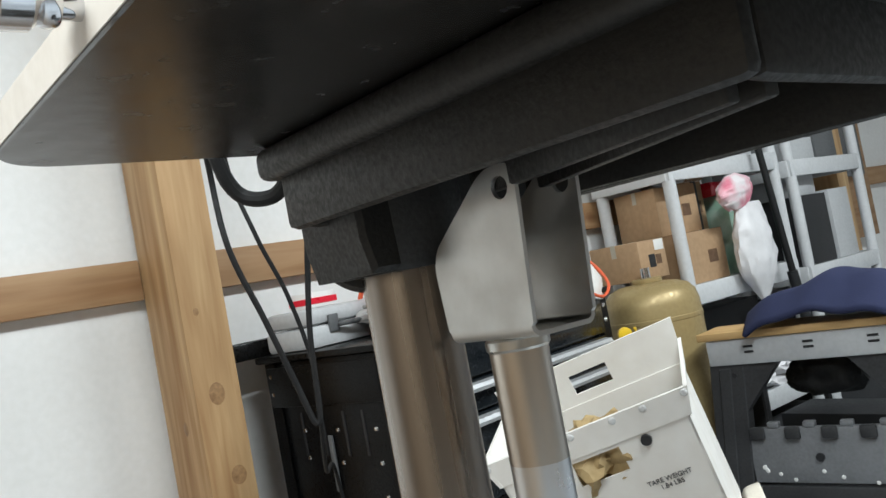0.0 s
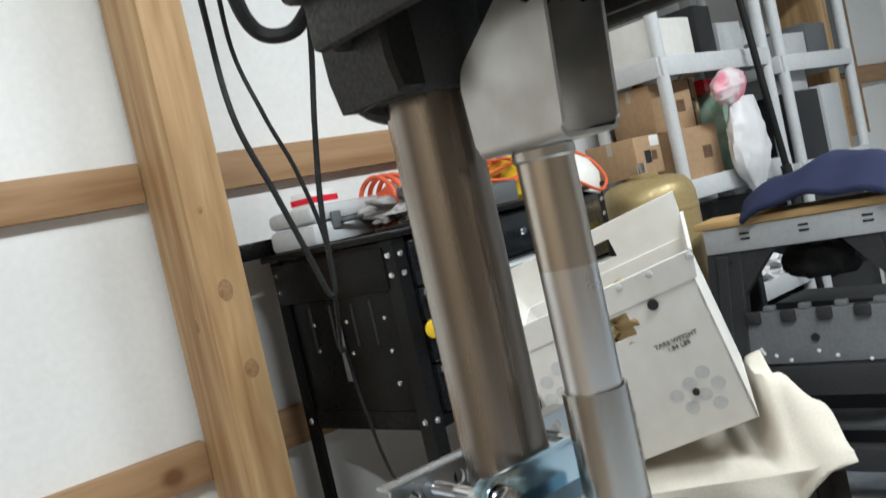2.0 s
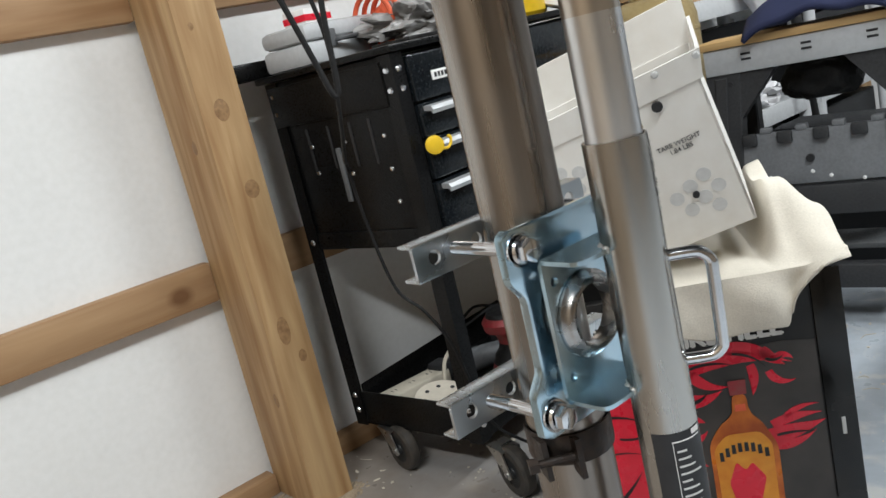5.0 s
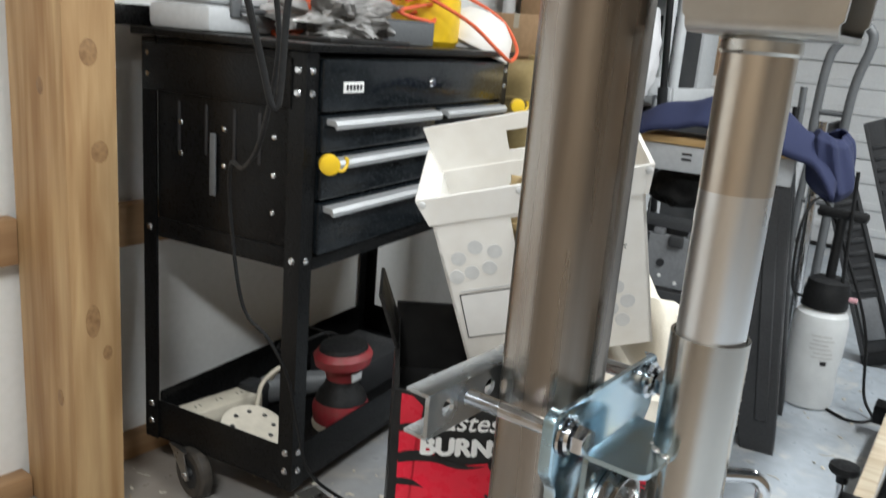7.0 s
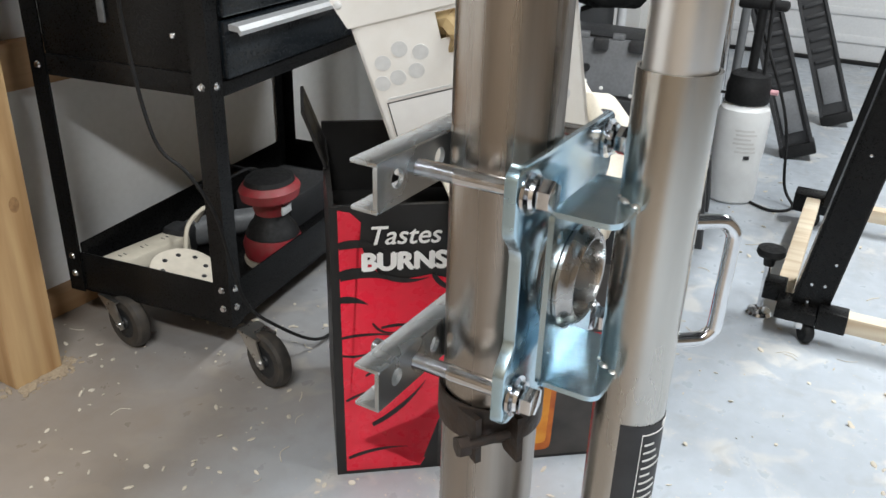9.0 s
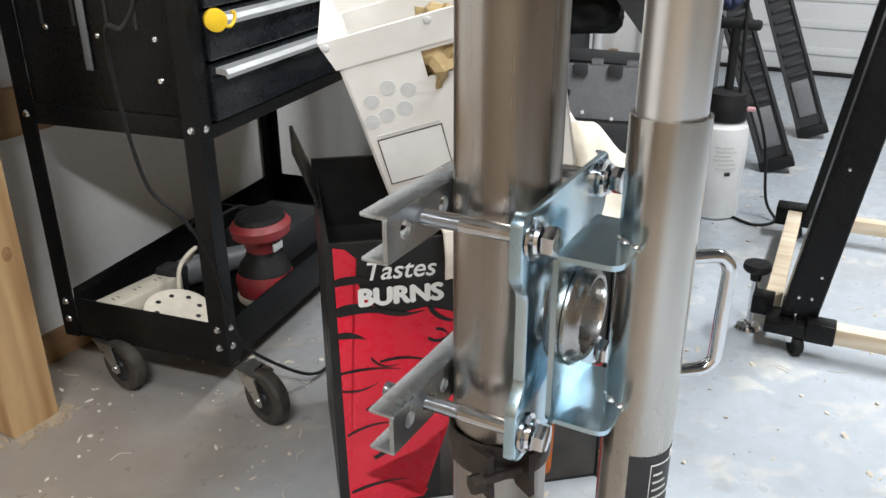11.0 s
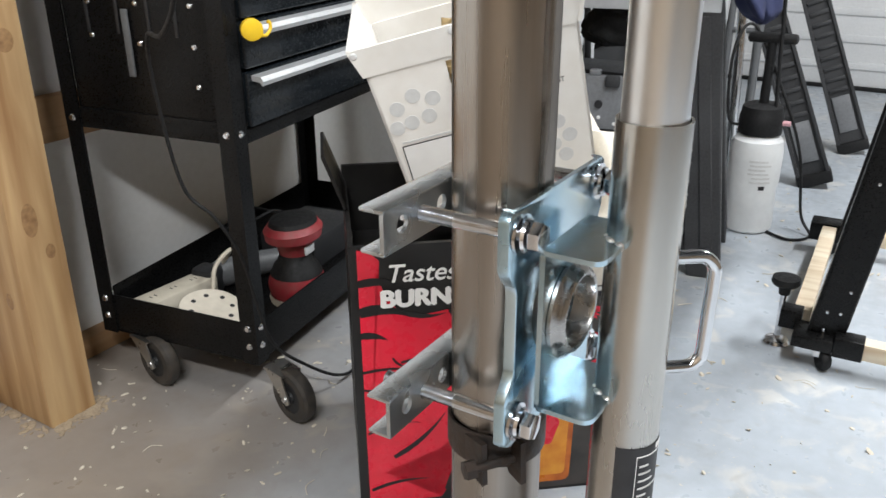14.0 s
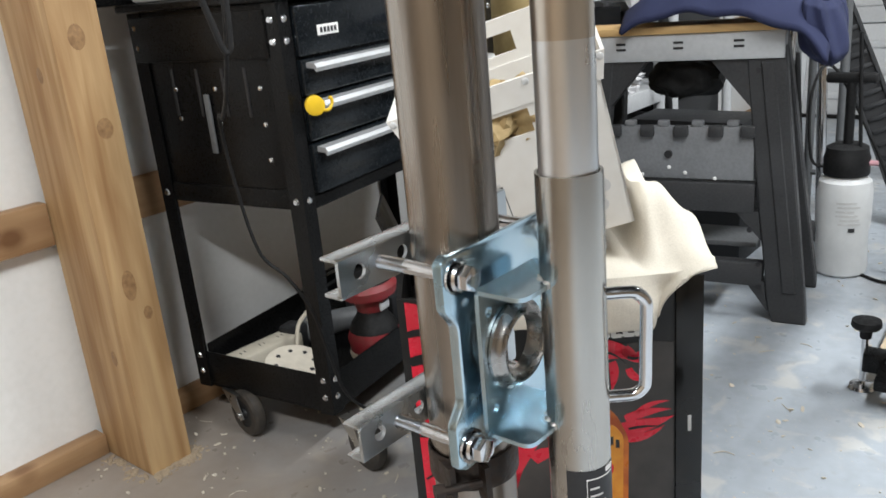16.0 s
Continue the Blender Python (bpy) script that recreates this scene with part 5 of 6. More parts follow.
for y in (0.0, 0.30):
    for flip in (False, True):
        tilt = Matrix.Translation((0, 0.0 if y == 0 else 0.28, 0)) @ Matrix.Rotation(radians(0 if y == 0 else 15), 4, "X")
        leg = part("leg", prism(leg_outline(flip), 0.045, tilt, 0.004), SAW_DARK, saw, "dark grey moulded leg")
        if y == 0:
            bm = prism([(mirror_x(x, flip), z) for x, z in ((-0.022, 0.09), (0.012, 0.09), (-0.062, 0.70), (-0.095, 0.70))], 0.006, pose(0, -0.0065, 0), 0.003)
            part("leg_rib", bm, SAW_DARK, leg)
            part("gusset", prism([(mirror_x(x, flip), z) for x, z in ((-0.12, 0.71), (-0.22, 0.71), (-0.112, 0.58))], 0.04, pose(0, 0.003, 0)), SAW_DARK, saw)
            part("gusset", prism([(mirror_x(x, flip), z) for x, z in ((-0.09, 0.31), (-0.15, 0.31), (-0.08, 0.23))], 0.04, pose(0, 0.003, 0)), SAW_DARK, saw)
            part("gusset", prism([(mirror_x(x, flip), z) for x, z in ((-0.07, 0.115), (-0.12, 0.115), (-0.058, 0.03))], 0.04, pose(0, 0.003, 0)), SAW_DARK, saw)
            for x, z in ((-0.10, 0.68), (-0.11, 0.26), (-0.085, 0.165), (-0.083, 0.10)):
                part("screw_hole", cyl((mirror_x(x, flip), -0.0015, z), (mirror_x(x, flip), 0.004, z), 0.007, seg=14), INK, leg)
beam = part("top_beam", box(L + 0.04, -0.04, -0.006, 0.05, 0.708, 0.776, bev=0.004), PALE_GREY, saw, "pale grey metal top beam")
for x in (-0.16, -0.31, -0.46):
    for z in (0.738, 0.752):
        part("slot", box(x, x + 0.025, -0.0075, -0.004, z, z + 0.006), INK, beam)
part("top_board", box(L + 0.02, -0.02, -0.012, 0.14, 0.777, 0.797, bev=0.003), wood_mat("orange_timber", (0.66, 0.44, 0.20), (0.56, 0.36, 0.15), "x", knots=False), saw, "pale timber top board")
shelf = part("fold_shelf", box(-0.50, -0.105, 0.006, 0.03, 0.392, 0.535, bev=0.004), SAW_GREY, saw, "grey fold-down shelf panel")
for x in (-0.49, -0.40, -0.31, -0.22, -0.14):
    part("clip", box(x, x + 0.038, -0.008, 0.008, 0.508, 0.54, bev=0.005), SAW_DARK, shelf)
    part("tooth", box(x + 0.045, x + 0.075, 0.006, 0.028, 0.535, 0.55, bev=0.003), SAW_GREY, shelf)
part("shelf_hole", cyl((-0.325, -0.001, 0.46), (-0.325, 0.008, 0.46), 0.0105, seg=20), INK, shelf)
for i in range(9):
    x, z = rr2.uniform(-0.48, -0.13), rr2.uniform(0.395, 0.44)
    part("paint_drop", lathe([(0.0, 0.002), (0.004, 0.0015), (0.0055, 0.0)], 8, pose(x, 0.006, z, 90, 0, 0)), WHITE_INK, shelf)
part("mid_rail", box(L + 0.10, -0.10, 0.0, 0.05, 0.305, 0.385, bev=0.005), SAW_DARK, saw)
part("low_rail", box(L + 0.08, -0.075, 0.0, 0.045, 0.10, 0.165, bev=0.005), SAW_DARK, saw)
part("spreader", box(L + 0.10, -0.10, 0.06, 0.20, 0.19, 0.205, bev=0.003), PLASTIC_GREY, saw)


def jacket_shape(u, v):
    x = -0.44 + 0.50 * u
    peak = 0.115 * math.sin(math.pi * min(1.0, 0.15 + 0.8 * u)) ** 1.5
    y = -0.05 + 0.30 * v
    wave = 0.014 * math.sin(9 * u + 6 * v) + 0.008 * math.sin(23 * u - 5 * v)
    z = 0.802 + peak * (0.35 + 0.65 * math.sin(math.pi * min(1, v * 1.1 + 0.12))) + wave * 0.6
    if v < 0.22:
        z -= (0.22 - v) * (0.15 + 0.35 * max(0, u - 0.55))
    over = max(0.0, x - 0.0)
    z -= 6.5 * over * over + 0.25 * over
    z = max(z, 0.803 if (x < -0.03 and y > -0.014 and y < 0.15) else 0.62)
    return Vector((x, y, z))


def sheet(name, material, parent, nx, ny, shape, thick, label=""):
    """A cloth part: shape(u, v) gives the place of each grid point."""
    bm = bmesh.new()
    grid = [[bm.verts.new(shape(i / nx, j / ny)) for i in range(nx + 1)] for j in range(ny + 1)]
    for j in range(ny):
        for i in range(nx):
            bm.faces.new((grid[j][i], grid[j][i + 1], grid[j + 1][i + 1], grid[j + 1][i]))
    ob = part(name, bm, material, parent, label)
    mod = ob.modifiers.new("thickness", "SOLIDIFY")
    mod.thickness = thick
    return ob


def hang_shape(u, v):
    # the end that hangs down past the leg, rounded and creased
    a = 2.0 * math.pi * v
    drop = u
    r = 0.060 * (0.92 + 0.14 * math.sin(math.pi * drop)) * (1 + 0.10 * math.sin(3 * a + 4 * drop) + 0.06 * math.sin(8 * a - 3 * drop))
    r *= 1.0 if drop < 0.75 else max(0.05, math.sqrt(max(0.0, 1 - ((drop - 0.75) / 0.25) ** 2)))
    if drop < 0.12:
        r *= 0.75 + 0.25 * drop / 0.12
    return Vector((0.022 + 0.85 * r * math.cos(a) + 0.025 * drop, 0.075 + 1.55 * r * math.sin(a), 0.845 - 0.160 * drop + 0.010 * math.sin(2 * a)))


jacket = thing("navy_jacket", "navy blue work jacket thrown over the sawhorse", "jacket", SAW)
sheet("body", NAVY, jacket, 56, 30, jacket_shape, 0.012)
sheet("hanging_end", NAVY, jacket, 44, 64, hang_shape, 0.004, "navy cloth hanging over the end")
bag = solid("black_bag", lump(0.10, 0.06, 0.11, 0.25, 1.5, 4, 9.0), RUBBER, "black fabric bag hanging under the sawhorse top", "bag", SAW @ pose(-0.30, 0.12, 0.60))

# ---- plastic shelving with its load ----
def shelf_unit(x0, x1, levels, top, label):
    unit = thing("shelving_unit", label, "shelving", pose(x0, 1.52, 0), group="plastic shelving units")
    w, d = x1 - x0, 0.31
    for z in levels:
        sh = part("shelf", box(0.0, w, 0.0, d, z - 0.012, z, bev=0.003), SHELF_GREY, unit)
        part("shelf_lip", box(0.0, w, -0.006, 0.006, z - 0.06, z + 0.004, bev=0.004), SHELF_GREY, sh)
        part("shelf_lip", box(-0.006, 0.006, 0.006, d, z - 0.06, z + 0.004, bev=0.004), SHELF_GREY, sh)
        part("shelf_lip", box(w - 0.006, w + 0.006, 0.006, d, z - 0.06, z + 0.004, bev=0.004), SHELF_GREY, sh)
    stops = [0.0, *levels, top]
    for x in (0.018, w - 0.018):
        for y in (0.012, d - 0.025):
            for a, b in zip(stops, stops[1:]):
                part("post", cyl((x, y, a), (x, y, b - 0.012 if b != top else b), 0.021, seg=20), SHELF_GREY, unit)
    return unit


shelf_unit(2.215, 2.90, (0.12, 0.50, 0.905, 1.305, 1.70), 1.74, "white plastic shelving unit loaded with boxes and bags")
shelf_unit(2.985, 3.58, (0.12, 0.50, 0.865, 1.27, 1.70), 1.74, "white plastic shelving unit loaded with storage tubs")


def carton(name, x, y, z, w, d, h, turn, label, material=None, marks=True):
    c = thing(name, label, "cardboard box" if material is None else "box", pose(x, y, z, 0, 0, turn))
    part("carton_body", box(0, w, 0, d, 0, h, bev=0.002), material or CARDBOARD, c)
    if marks:
        part("tape", box(-0.0008, w + 0.0008, d * 0.45, d * 0.55, h - 0.04, h + 0.0008), BEIGE, c)
        part("print_mark", box(w * 0.6, w * 0.8, -0.001, 0.0, h * 0.35, h * 0.6), mat("brown_ink", (0.16, 0.09, 0.05), 0.8), c)
    return c


carton("carton", 2.26, 1.56, 0.906, 0.26, 0.22, 0.17, 0, "brown cardboard box on a white shelf")
tagged_box = carton("carton", 2.05, 1.56, 0.956, 0.15, 0.18, 0.12, 4, "tan cardboard box with a white tag beside the shelf")
part("tag", box(0.09, 0.142, -0.0012, 0.0, 0.085, 0.118, bev=0.0004), WHITE_INK, tagged_box, "white paper tag")
part("cut_out", box(0.05, 0.085, -0.0012, 0.0, 0.035, 0.075), INK, tagged_box)
carton("carton", 2.24, 1.60, 1.077, 0.20, 0.18, 0.16, -6, "brown cardboard box stacked on another box")
taped_box = carton("carton", 2.45, 1.62, 1.077, 0.13, 0.15, 0.17, 10, "open brown carton with black tape on a white shelf")
part("dark_tape", box(0.045, 0.085, -0.0014, -0.0002, 0.0, 0.17), INK, taped_box, "black printed tape")
for side, tilt in ((-1, 62), (1, -58)):
    part("flap", box(-0.065, 0.065, 0.0, 0.003, 0.0, 0.075, m=pose(0.065, 0.001 if side < 0 else 0.148, 0.171, tilt, 0, 0)), CARDBOARD, taped_box, "raised cardboard flap")
carton("carton", 2.62, 1.58, 0.906, 0.10, 0.14, 0.28, -4, "green and white printed carton on a white shelf", GREEN_CARD, False)
carton("carton", 2.74, 1.58, 0.906, 0.10, 0.14, 0.12, 3, "black printed carton on a white shelf", PLASTIC_BLACK, False)
carton("carton", 2.60, 1.62, 1.187, 0.16, 0.12, 0.05, 8, "small red carton on top of another box", RED_PRINT, False)
carton("carton", 2.27, 1.58, 1.306, 0.25, 0.2, 0.14, 0, "white carton on the upper shelf", BIN_WHITE, False)
carton("carton", 2.56, 1.58, 1.306, 0.12, 0.2, 0.18, 5, "dark grey carton on the upper shelf", PLASTIC_BLACK, False)
carton("carton", 2.72, 1.60, 1.306, 0.14, 0.2, 0.12, -5, "clear grey tub on the upper shelf", PALE_GREY, False)
carton("carton", 2.30, 1.57, 0.501, 0.22, 0.20, 0.15, 6, "blue printed pack on the lower shelf", BLUE_CARD, False)
solid("paper_heap", lump(0.12, 0.08, 0.10, 0.5, 3.0, 4, 2.0), BAG, "crumpled pale papers on the lower shelf", "papers", pose(2.65, 1.60, 0.501))
carton("storage_tub", 2.25, 1.56, 0.121, 0.28, 0.24, 0.26, 0, "black storage tub on the bottom shelf", PLASTIC_BLACK, False)
carton("storage_tub", 2.57, 1.56, 0.121, 0.28, 0.24, 0.28, 0, "black storage tub on the bottom shelf", PLASTIC_BLACK, False)
carton("storage_tub", 2.35, 1.66, 0.501, 0.48, 0.14, 0.30, 0, "black storage tub at the back of the lower shelf", PLASTIC_BLACK, False)
# added dark box, stands in for the dark clutter behind the sawhorse
carton("storage_tub", 2.42, 1.04, 0.0, 0.20, 0.38, 0.46, 0, "dark box added on the floor to darken the gap behind the sawhorse", PLASTIC_BLACK, False)
carton("storage_tub", 3.06, 1.56, 0.866, 0.24, 0.24, 0.27, 0, "black lidded storage tub on a white shelf", PLASTIC_BLACK, False)
carton("storage_tub", 3.33, 1.56, 0.866, 0.17, 0.22, 0.28, 0, "clear grey storage tub on a white shelf", PALE_GREY, False)
carton("storage_tub", 3.06, 1.56, 1.137, 0.2, 0.2, 0.09, 4, "shallow clear tub on top of another tub", PALE_GREY, False)
carton("storage_tub", 3.05, 1.56, 1.271, 0.2, 0.2, 0.09, -4, "clear tub of bits on the upper shelf", PALE_GREY, False)
carton("storage_tub", 3.30, 1.56, 1.271, 0.2, 0.2, 0.13, 3, "grey tub on the upper shelf", PLASTIC_GREY, False)
carton("storage_tub", 3.04, 1.56, 0.501, 0.5, 0.24, 0.26, 0, "black storage tub on the lower shelf", PLASTIC_BLACK, False)
carton("storage_tub", 3.04, 1.56, 0.121, 0.5, 0.24, 0.28, 0, "black storage tub on the bottom shelf", PLASTIC_BLACK, False)
sack = thing("shopping_bag", "stuffed white plastic bag hanging from the shelf front", "plastic bag", pose(2.56, 1.475, 0.80))
def stuffed(height, profile, seed, flat):
    """A stuffed bag: rings whose size follows the profile, dented and creased."""
    bm, rows = bmesh.new(), []
    for j in range(33):
        t = j / 32
        k = t * (len(profile) - 1)
        i = min(int(k), len(profile) - 2)
        r = profile[i] + (profile[i + 1] - profile[i]) * (k - i)
        row = []
        for q in range(40):
            a = 2 * math.pi * q / 40
            d = Vector((math.cos(a), math.sin(a), 0))
            n = noise.fractal(d * 2.2 + Vector((seed, 0, 5 * t)), 1.0, 2.0, 3) * 0.13 + 0.03 * math.sin(7 * a + 6 * t)
            row.append(bm.verts.new((r * d.x * (1 + n), flat * r * d.y * (1 + n), height * t)))
        rows.append(row)
    for a, b in zip(rows, rows[1:]):
        for q in range(40):
            bm.faces.new((a[q], a[(q + 1) % 40], b[(q + 1) % 40], b[q]))
    bm.faces.new(rows[0][::-1]), bm.faces.new(rows[-1])
    return bm


part("bag_body", stuffed(0.34, (0.012, 0.05, 0.085, 0.105, 0.10, 0.095, 0.075, 0.06), 3.0, 0.45), BAG, sack)
part("bag_top", stuffed(0.11, (0.055, 0.085, 0.10, 0.085, 0.03), 8.0, 0.4), BAG_PINK, sack, "white bag top with pink and red print").matrix_basis = pose(-0.045, 0.0, 0.33, 0, -12, 0)
pole = thing("black_pole", "long black pole leaning against the shelves", "pole", pose(2.80, 1.43, 0))
part("shaft", cyl((0.02, 0.0, 0.0), (-0.12, 0.05, 1.55), 0.012, seg=16), RUBBER, pole)
part("grip", cyl((-0.03, 0.02, 0.62), (-0.06, 0.03, 0.88), 0.018, seg=16), PLASTIC_BLACK, pole)
panel = thing("breaker_box", "dark grey metal electrical box on the timber wall", "electrical box", pose(3.90, 1.76, 1.2))
part("box_body", box(0, 0.28, 0, 0.085, 0, 0.42, bev=0.006), PLASTIC_GREY, panel)
part("box_door", box(0.03, 0.25, -0.006, 0.0, 0.04, 0.38, bev=0.003), PLASTIC_GREY, panel)
timber("trim", 3.762, 4.30, 1.80, 1.844, 0.9, 1.75, GIRT_WOOD, "brown plywood panel fixed to the wall")

# ---- garden sprayer and the things behind it ----
spray = thing("garden_sprayer", "white plastic pump sprayer with a black cap on the floor", "sprayer", pose(2.50, 0.757, 0))
part("tank", lathe([(0.0, 0.0), (0.066, 0.0), (0.074, 0.008), (0.076, 0.03), (0.072, 0.13), (0.077, 0.16), (0.078, 0.26), (0.072, 0.29), (0.055, 0.305), (0.05, 0.315), (0.0, 0.315)], 40), JUG, spray, "translucent white tank")
part("cap", lathe([(0.062, 0.308), (0.064, 0.312), (0.064, 0.36), (0.060, 0.372), (0.058, 0.39), (0.04, 0.40), (0.0, 0.40)], 32), RUBBER, spray, "black ribbed cap")
part("pump_rod", cyl((0, 0, 0.40), (0, 0, 0.58), 0.014, seg=16), RUBBER, spray)
part("pump_grip", box(-0.016, 0.016, -0.07, 0.07, 0.575, 0.605, bev=0.01), RUBBER, spray)
part("valve", cyl((0.0, -0.062, 0.345), (0.0, -0.085, 0.345), 0.008, seg=12), PINK, spray)
part("hose", sweep([(-0.02, 0.05, 0.33), (-0.04, 0.09, 0.36), (-0.03, 0.10, 0.55), (0.02, 0.06, 0.62), (0.03, -0.05, 0.42), (0.03, -0.12, 0.25), (0.04, -0.15, 0.06), (0.0, -0.19, 0.008), (-0.06, -0.14, 0.006), (-0.02, -0.06, 0.006)], 0.0045, 8), RUBBER, spray)
part("wand", cyl((-0.02, -0.045, 0.30), (-0.02, -0.02, 0.72), 0.0055, seg=10), RUBBER, spray)
for i in range(6):
    part("print_bar", arc_sheet(0.0785, 0.0005, 176 + rr2.uniform(0, 12), 215 + rr2.uniform(0, 18), 0.168 + 0.013 * i, 0.174 + 0.013 * i, 8), DOT_GREY, spray)
part("print_bar", arc_sheet(0.0787, 0.0005, 205, 218, 0.148, 0.16, 4), INK, spray)


def folded_horse(m):
    h = thing("folded_sawhorse", "folded black plastic sawhorse leaning upright on the floor", "sawhorse", m, group="folded sawhorses")
    part("leg_channel", prism([(-0.05, 0.0), (0.05, 0.0), (0.04, 0.86), (-0.04, 0.86)], 0.05, None, 0.004), SAW_DARK, h)
    part("side_rib", prism([(-0.058, 0.0), (-0.045, 0.0), (-0.035, 0.86), (-0.048, 0.86)], 0.012, pose(0, -0.012, 0), 0.002), SAW_DARK, h)
    part("side_rib", prism([(0.045, 0.0), (0.058, 0.0), (0.048, 0.86), (0.035, 0.86)], 0.012, pose(0, -0.012, 0), 0.002), SAW_DARK, h)
    for i in range(12):
        part("cross_rib", box(-0.035, 0.035, -0.008, 0.0, 0.26 + 0.045 * i, 0.275 + 0.045 * i, bev=0.003), SAW_DARK, h)
    part("label_panel", box(-0.033, 0.033, -0.006, -0.001, 0.09, 0.24, bev=0.003), SAW_GREY, h, "pale scuffed label")
    part("foot", box(-0.06, 0.06, -0.016, 0.056, 0.0, 0.045, bev=0.006), RUBBER, h)
    return h


first = folded_horse(pose(3.02, 0.635, 0.012, 0, 0, 0) @ pose(0, 0, 0, 0, 0, -80) @ pose(0, 0, 0, 0, -22, 0))
copy_thing(first, pose(3.55, 0.575, 0.012, 0, 0, -80) @ pose(0, 0, 0, 0, -22, 0))
dolly = thing("hand_truck", "grey tubular hand truck frame standing by the garage door", "hand truck", pose(2.9, 0.90, 0))
part("frame", sweep([(0.0, 0.08, 0.02), (0.0, 0.08, 0.5), (0.0, 0.075, 0.97), (0.0, 0.045, 1.08), (0.0, 0.0, 1.135), (0.0, -0.04, 1.12), (0.0, -0.05, 1.07), (0.0, -0.02, 0.9), (0.0, -0.02, 0.5), (0.0, -0.02, 0.02)], 0.015, 12), PLASTIC_GREY, dolly, "bent grey tube")
for z in (0.2, 0.55, 0.85):
    part("crossbar", cyl((0, -0.02, z), (0, 0.08, z), 0.01, seg=12), PLASTIC_GREY, dolly)
part("toe_plate", box(-0.16, 0.02, -0.08, 0.14, 0.0, 0.018, bev=0.004), PLASTIC_BLACK, dolly)
shovel = thing("chrome_tool_rack", "bundle of chrome and black tool shafts standing on the floor", "tools", pose(2.68, 0.93, 0))
for i in range(7):
    x, y = rr2.uniform(-0.05, 0.05), rr2.uniform(-0.10, 0.10)
    part("shaft", cyl((x, y, 0.0), (x + rr2.uniform(-0.04, 0.04), y + rr2.uniform(-0.06, 0.06), rr2.uniform(0.62, 0.95)), rr2.choice((0.008, 0.011, 0.016)), seg=12), rr2.choice((CHROME, RUBBER, PLASTIC_GREY, PALE_GREY)), shovel)
# ---- machine on a mobile base ----
base = thing("mobile_base", "mobile machine base with black legs, pale timber rails and casters", "mobile base", pose(1.715, 0.41, 0, 0, 0, 3) @ pose(-1.715, -0.41, 0))
leg = part("leg", prism([(-0.036, 0.0), (0.036, 0.0), (0.036, 1.0), (-0.036, 1.0)], 0.055, pose(1.715, 0.408, 0.075, 0, 0, -90) @ pose(0, 0, 0, 0, 7.7, 0), 0.003), BLACK_STEEL, base, "slanted black steel leg")
part("leg_flange", prism([(-0.040, 0.0), (-0.034, 0.0), (-0.034, 1.0), (-0.040, 1.0)], 0.10, pose(1.715, 0.408, 0.075, 0, 0, -90) @ pose(0, 0, 0, 0, 7.7, 0), 0.001), BLACK_STEEL, leg)
for z, dy in ((0.055, -0.014), (0.060, 0.012), (0.115, 0.016), (0.36, -0.006), (0.58, 0.004)):
    part("bolt_head", lathe([(0.0, 0.002), (0.0028, 0.0016), (0.004, 0.0)], 12, pose(1.7145, 0.408, 0.075, 0, 0, -90) @ pose(0, 0, 0, 0, 7.7, 0) @ pose(dy, 0.0, z, 90, 0, 0)), CHROME, leg)
part("timber_rail", box(1.79, 2.40, 0.449, 0.487, 0.055, 0.093, bev=0.002), PALE_WOOD, base, "pale square timber rail")
part("timber_rail", box(1.685, 1.723, -0.60, 0.345, 0.048, 0.086, bev=0.002), PALE_WOOD, base, "pale square timber rail")
part("timber_rail", box(2.39, 2.428, -0.60, 0.37, 0.048, 0.086, bev=0.002), PALE_WOOD, base, "pale square timber rail")
part("corner_bracket", box(1.678, 1.765, 0.39, 0.475, 0.050, 0.078, bev=0.003), BLACK_STEEL, base, "black corner bracket")
part("corner_bracket", box(1.680, 1.728, 0.33, 0.39, 0.044, 0.090, bev=0.003), BLACK_STEEL, base)
part("corner_bracket", box(1.755, 1.80, 0.465, 0.512, 0.052, 0.098, bev=0.003), BLACK_STEEL, base)
part("corner_bracket", box(2.38, 2.45, 0.36, 0.52, 0.045, 0.098, bev=0.003), BLACK_STEEL, base)
lev = part("levelling_pad", lathe([(0.0, 0.0), (0.028, 0.0), (0.030, 0.005), (0.026, 0.012), (0.01, 0.016), (0.0, 0.016)], 24, pose(1.775, 0.512, 0)), CHROME, base, "chrome levelling pad")
part("screw", cyl((1.775, 0.512, 0.014), (1.775, 0.512, 0.135), 0.007, seg=14), CHROME, lev)
part("knob", lathe([(0.0, 0.0), (0.012, 0.0), (0.014, 0.018), (0.028, 0.024), (0.032, 0.030), (0.030, 0.042), (0.0, 0.044)], 24, pose(1.775, 0.512, 0.128)), RUBBER, lev, "black knob")
for x, y in ((1.712, 0.415), (2.42, 0.47)):
    cs = part("caster", box(x - 0.019, x + 0.019, y - 0.015, y + 0.015, 0.026, 0.052, bev=0.006), CHROME, base, "small chrome caster")
    part("wheel", lathe([(0.0, -0.010), (0.022, -0.010), (0.0255, -0.005), (0.0255, 0.005), (0.022, 0.010), (0.0, 0.010)], 24, pose(x - 0.014, y - 0.010, 0.0255, 90, 0, 30)), RUBBER, cs)
    part("stud", cyl((x, y, 0.05), (x, y, 0.095), 0.006, seg=12), CHROME, cs)
part("top_beam", box(1.70, 2.42, 0.225, 0.305, 1.066, 1.115, bev=0.004), BLACK_STEEL, base, "black steel beam across the legs")
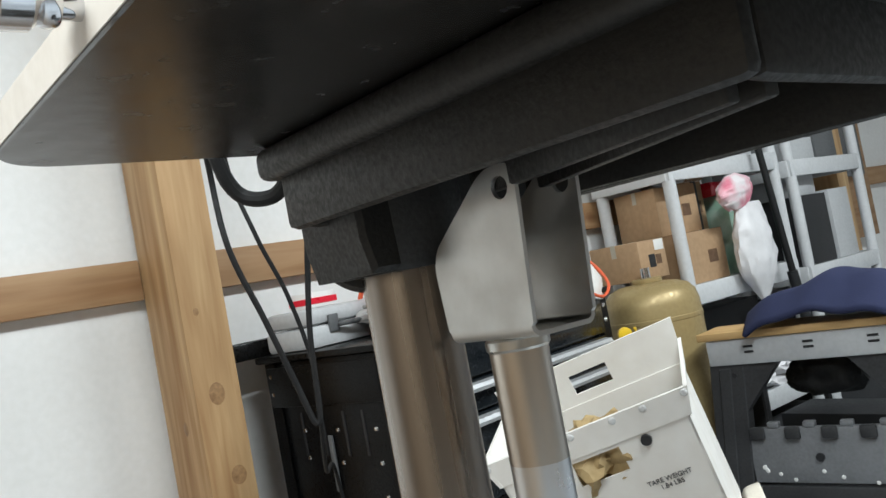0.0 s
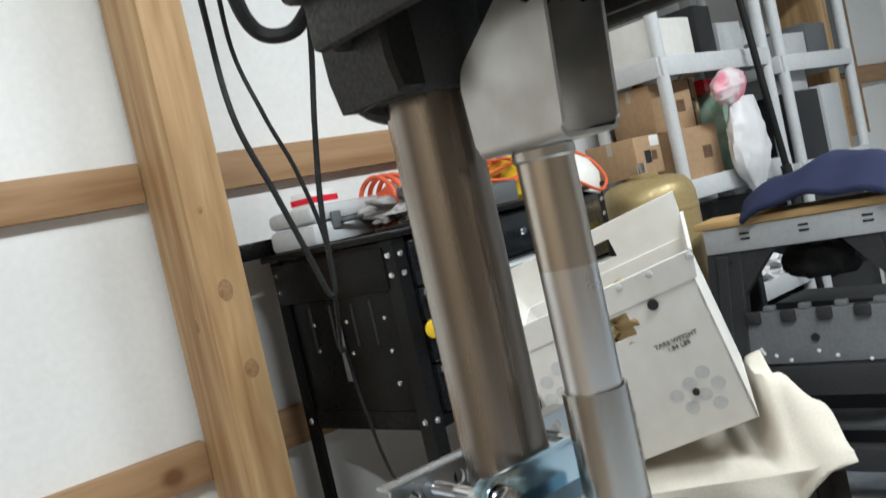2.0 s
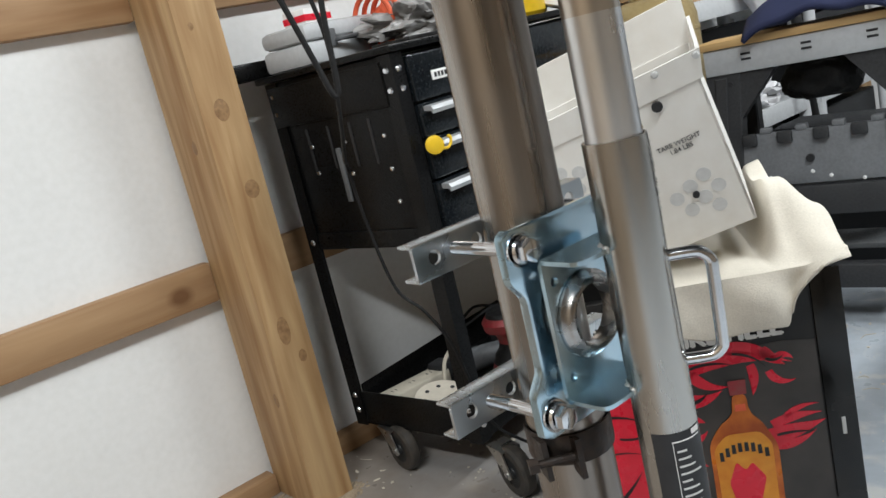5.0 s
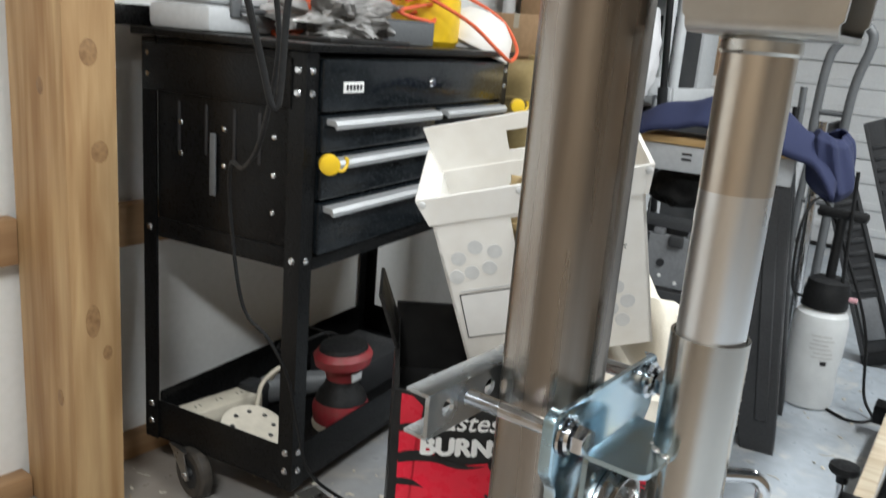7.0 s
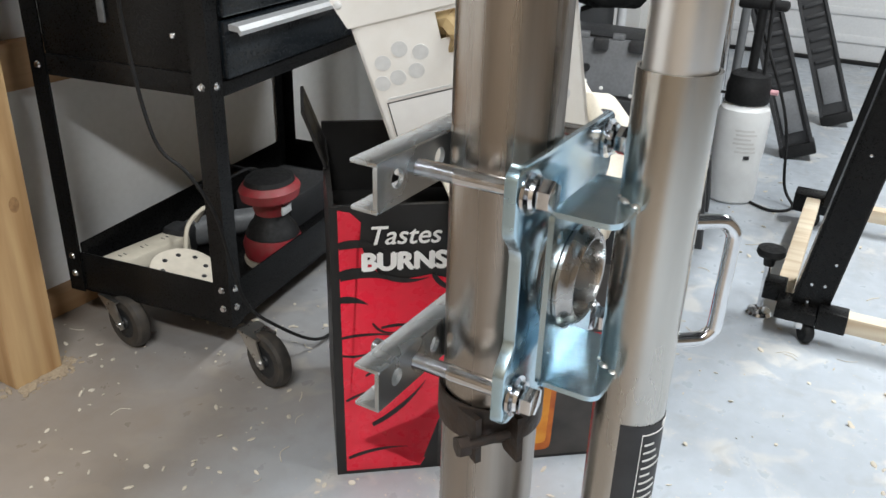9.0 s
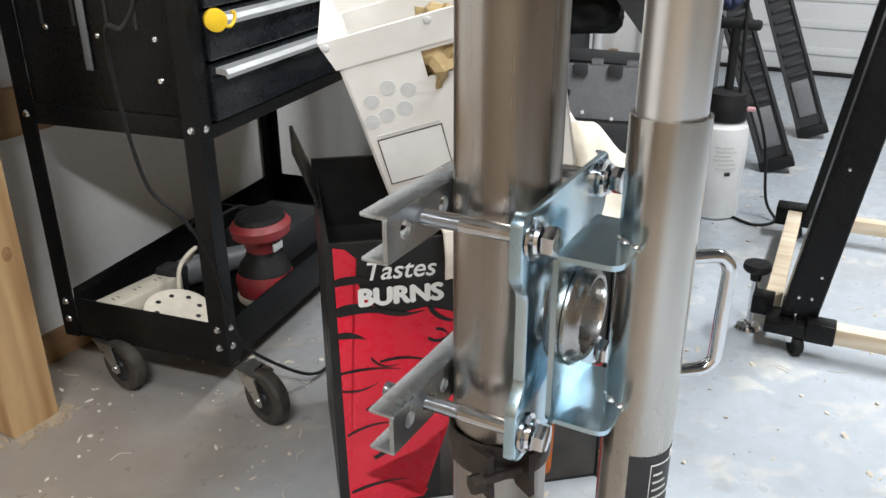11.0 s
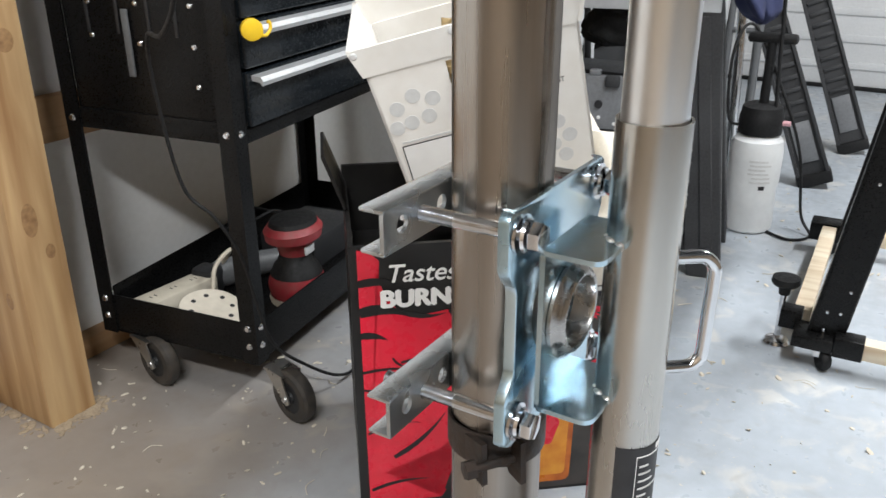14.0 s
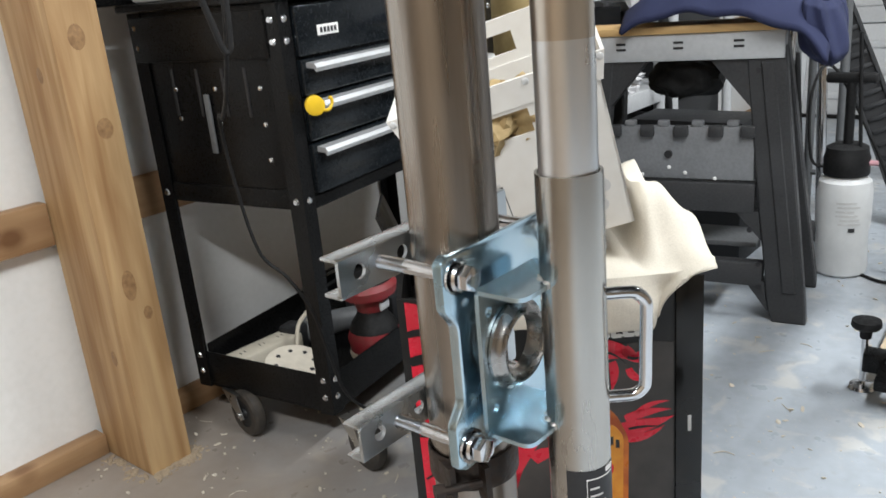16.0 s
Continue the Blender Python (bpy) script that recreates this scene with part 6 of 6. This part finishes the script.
far_leg = part("leg", prism([(-0.036, 0.0), (0.036, 0.0), (0.036, 1.0), (-0.036, 1.0)], 0.055, pose(2.36, 0.408, 0.075, 0, 0, -90) @ pose(0, 0, 0, 0, 7.7, 0), 0.003), BLACK_STEEL, base, "slanted black steel leg")

# ---- debris on the floor ----
chips = bmesh.new()
for i in range(420):
    x, y = rr2.uniform(0.35, 2.9), rr2.uniform(-0.3, 1.75)
    r = rr2.uniform(0.0015, 0.0055)
    m = pose(x, y, r * 0.4, rr2.uniform(0, 40), rr2.uniform(0, 40), rr2.uniform(0, 360)) @ Matrix.Diagonal((r * rr2.uniform(1, 2.6), r, r * 0.5, 1))
    bmesh.ops.create_icosphere(chips, subdivisions=1, radius=1.0, matrix=m)
for i in range(320):
    x, y = 0.25 + 1.3 * rr2.random() ** 1.3, rr2.uniform(0.55, 1.8)
    r = rr2.uniform(0.001, 0.004)
    bmesh.ops.create_icosphere(chips, subdivisions=1, radius=1.0, matrix=pose(x, y, r * 0.4, 0, 0, rr2.uniform(0, 360)) @ Matrix.Diagonal((r * rr2.uniform(1, 3), r, r * 0.5, 1)))
for i in range(90):
    x, y, a, l = rr2.uniform(0.4, 2.2), rr2.uniform(0.0, 1.75), rr2.uniform(0, 6.28), rr2.uniform(0.015, 0.05)
    b = a + rr2.uniform(-0.9, 0.9)
    add_sweep(chips, [(x, y, 0.001), (x + 0.5 * l * math.cos(a), y + 0.5 * l * math.sin(a), 0.0025), (x + 0.5 * l * (math.cos(a) + math.cos(b)), y + 0.5 * l * (math.sin(a) + math.sin(b)), 0.001)], rr2.uniform(0.0005, 0.0012), 5, 3)
solid("wood_chips", chips, PAD, "pale wood chips and sawdust crumbs scattered over the floor", "debris", kind="stuff")
heap = bmesh.new()
for i in range(170):
    a, d = rr2.uniform(0, 1), abs(rr2.gauss(0, 0.016))
    x, y = (0.655 + 0.11 * a, 1.657 - d) if i % 2 else (0.764 + d * 0.8, 1.64 + 0.10 * a) if i % 4 else (0.652 - d, 1.66 + 0.16 * a)
    r = rr2.uniform(0.002, 0.007) * (1 - min(0.7, d * 12))
    bmesh.ops.create_icosphere(heap, subdivisions=1, radius=1.0, matrix=pose(x, y, r * 0.2, 0, 0, rr2.uniform(0, 360)) @ Matrix.Diagonal((r * rr2.uniform(1, 2.6), r * rr2.uniform(0.8, 1.5), r * 0.6, 1)))
solid("sawdust", heap, SAWDUST, "tan sawdust drifted against the foot of the timber post", "debris", kind="stuff")
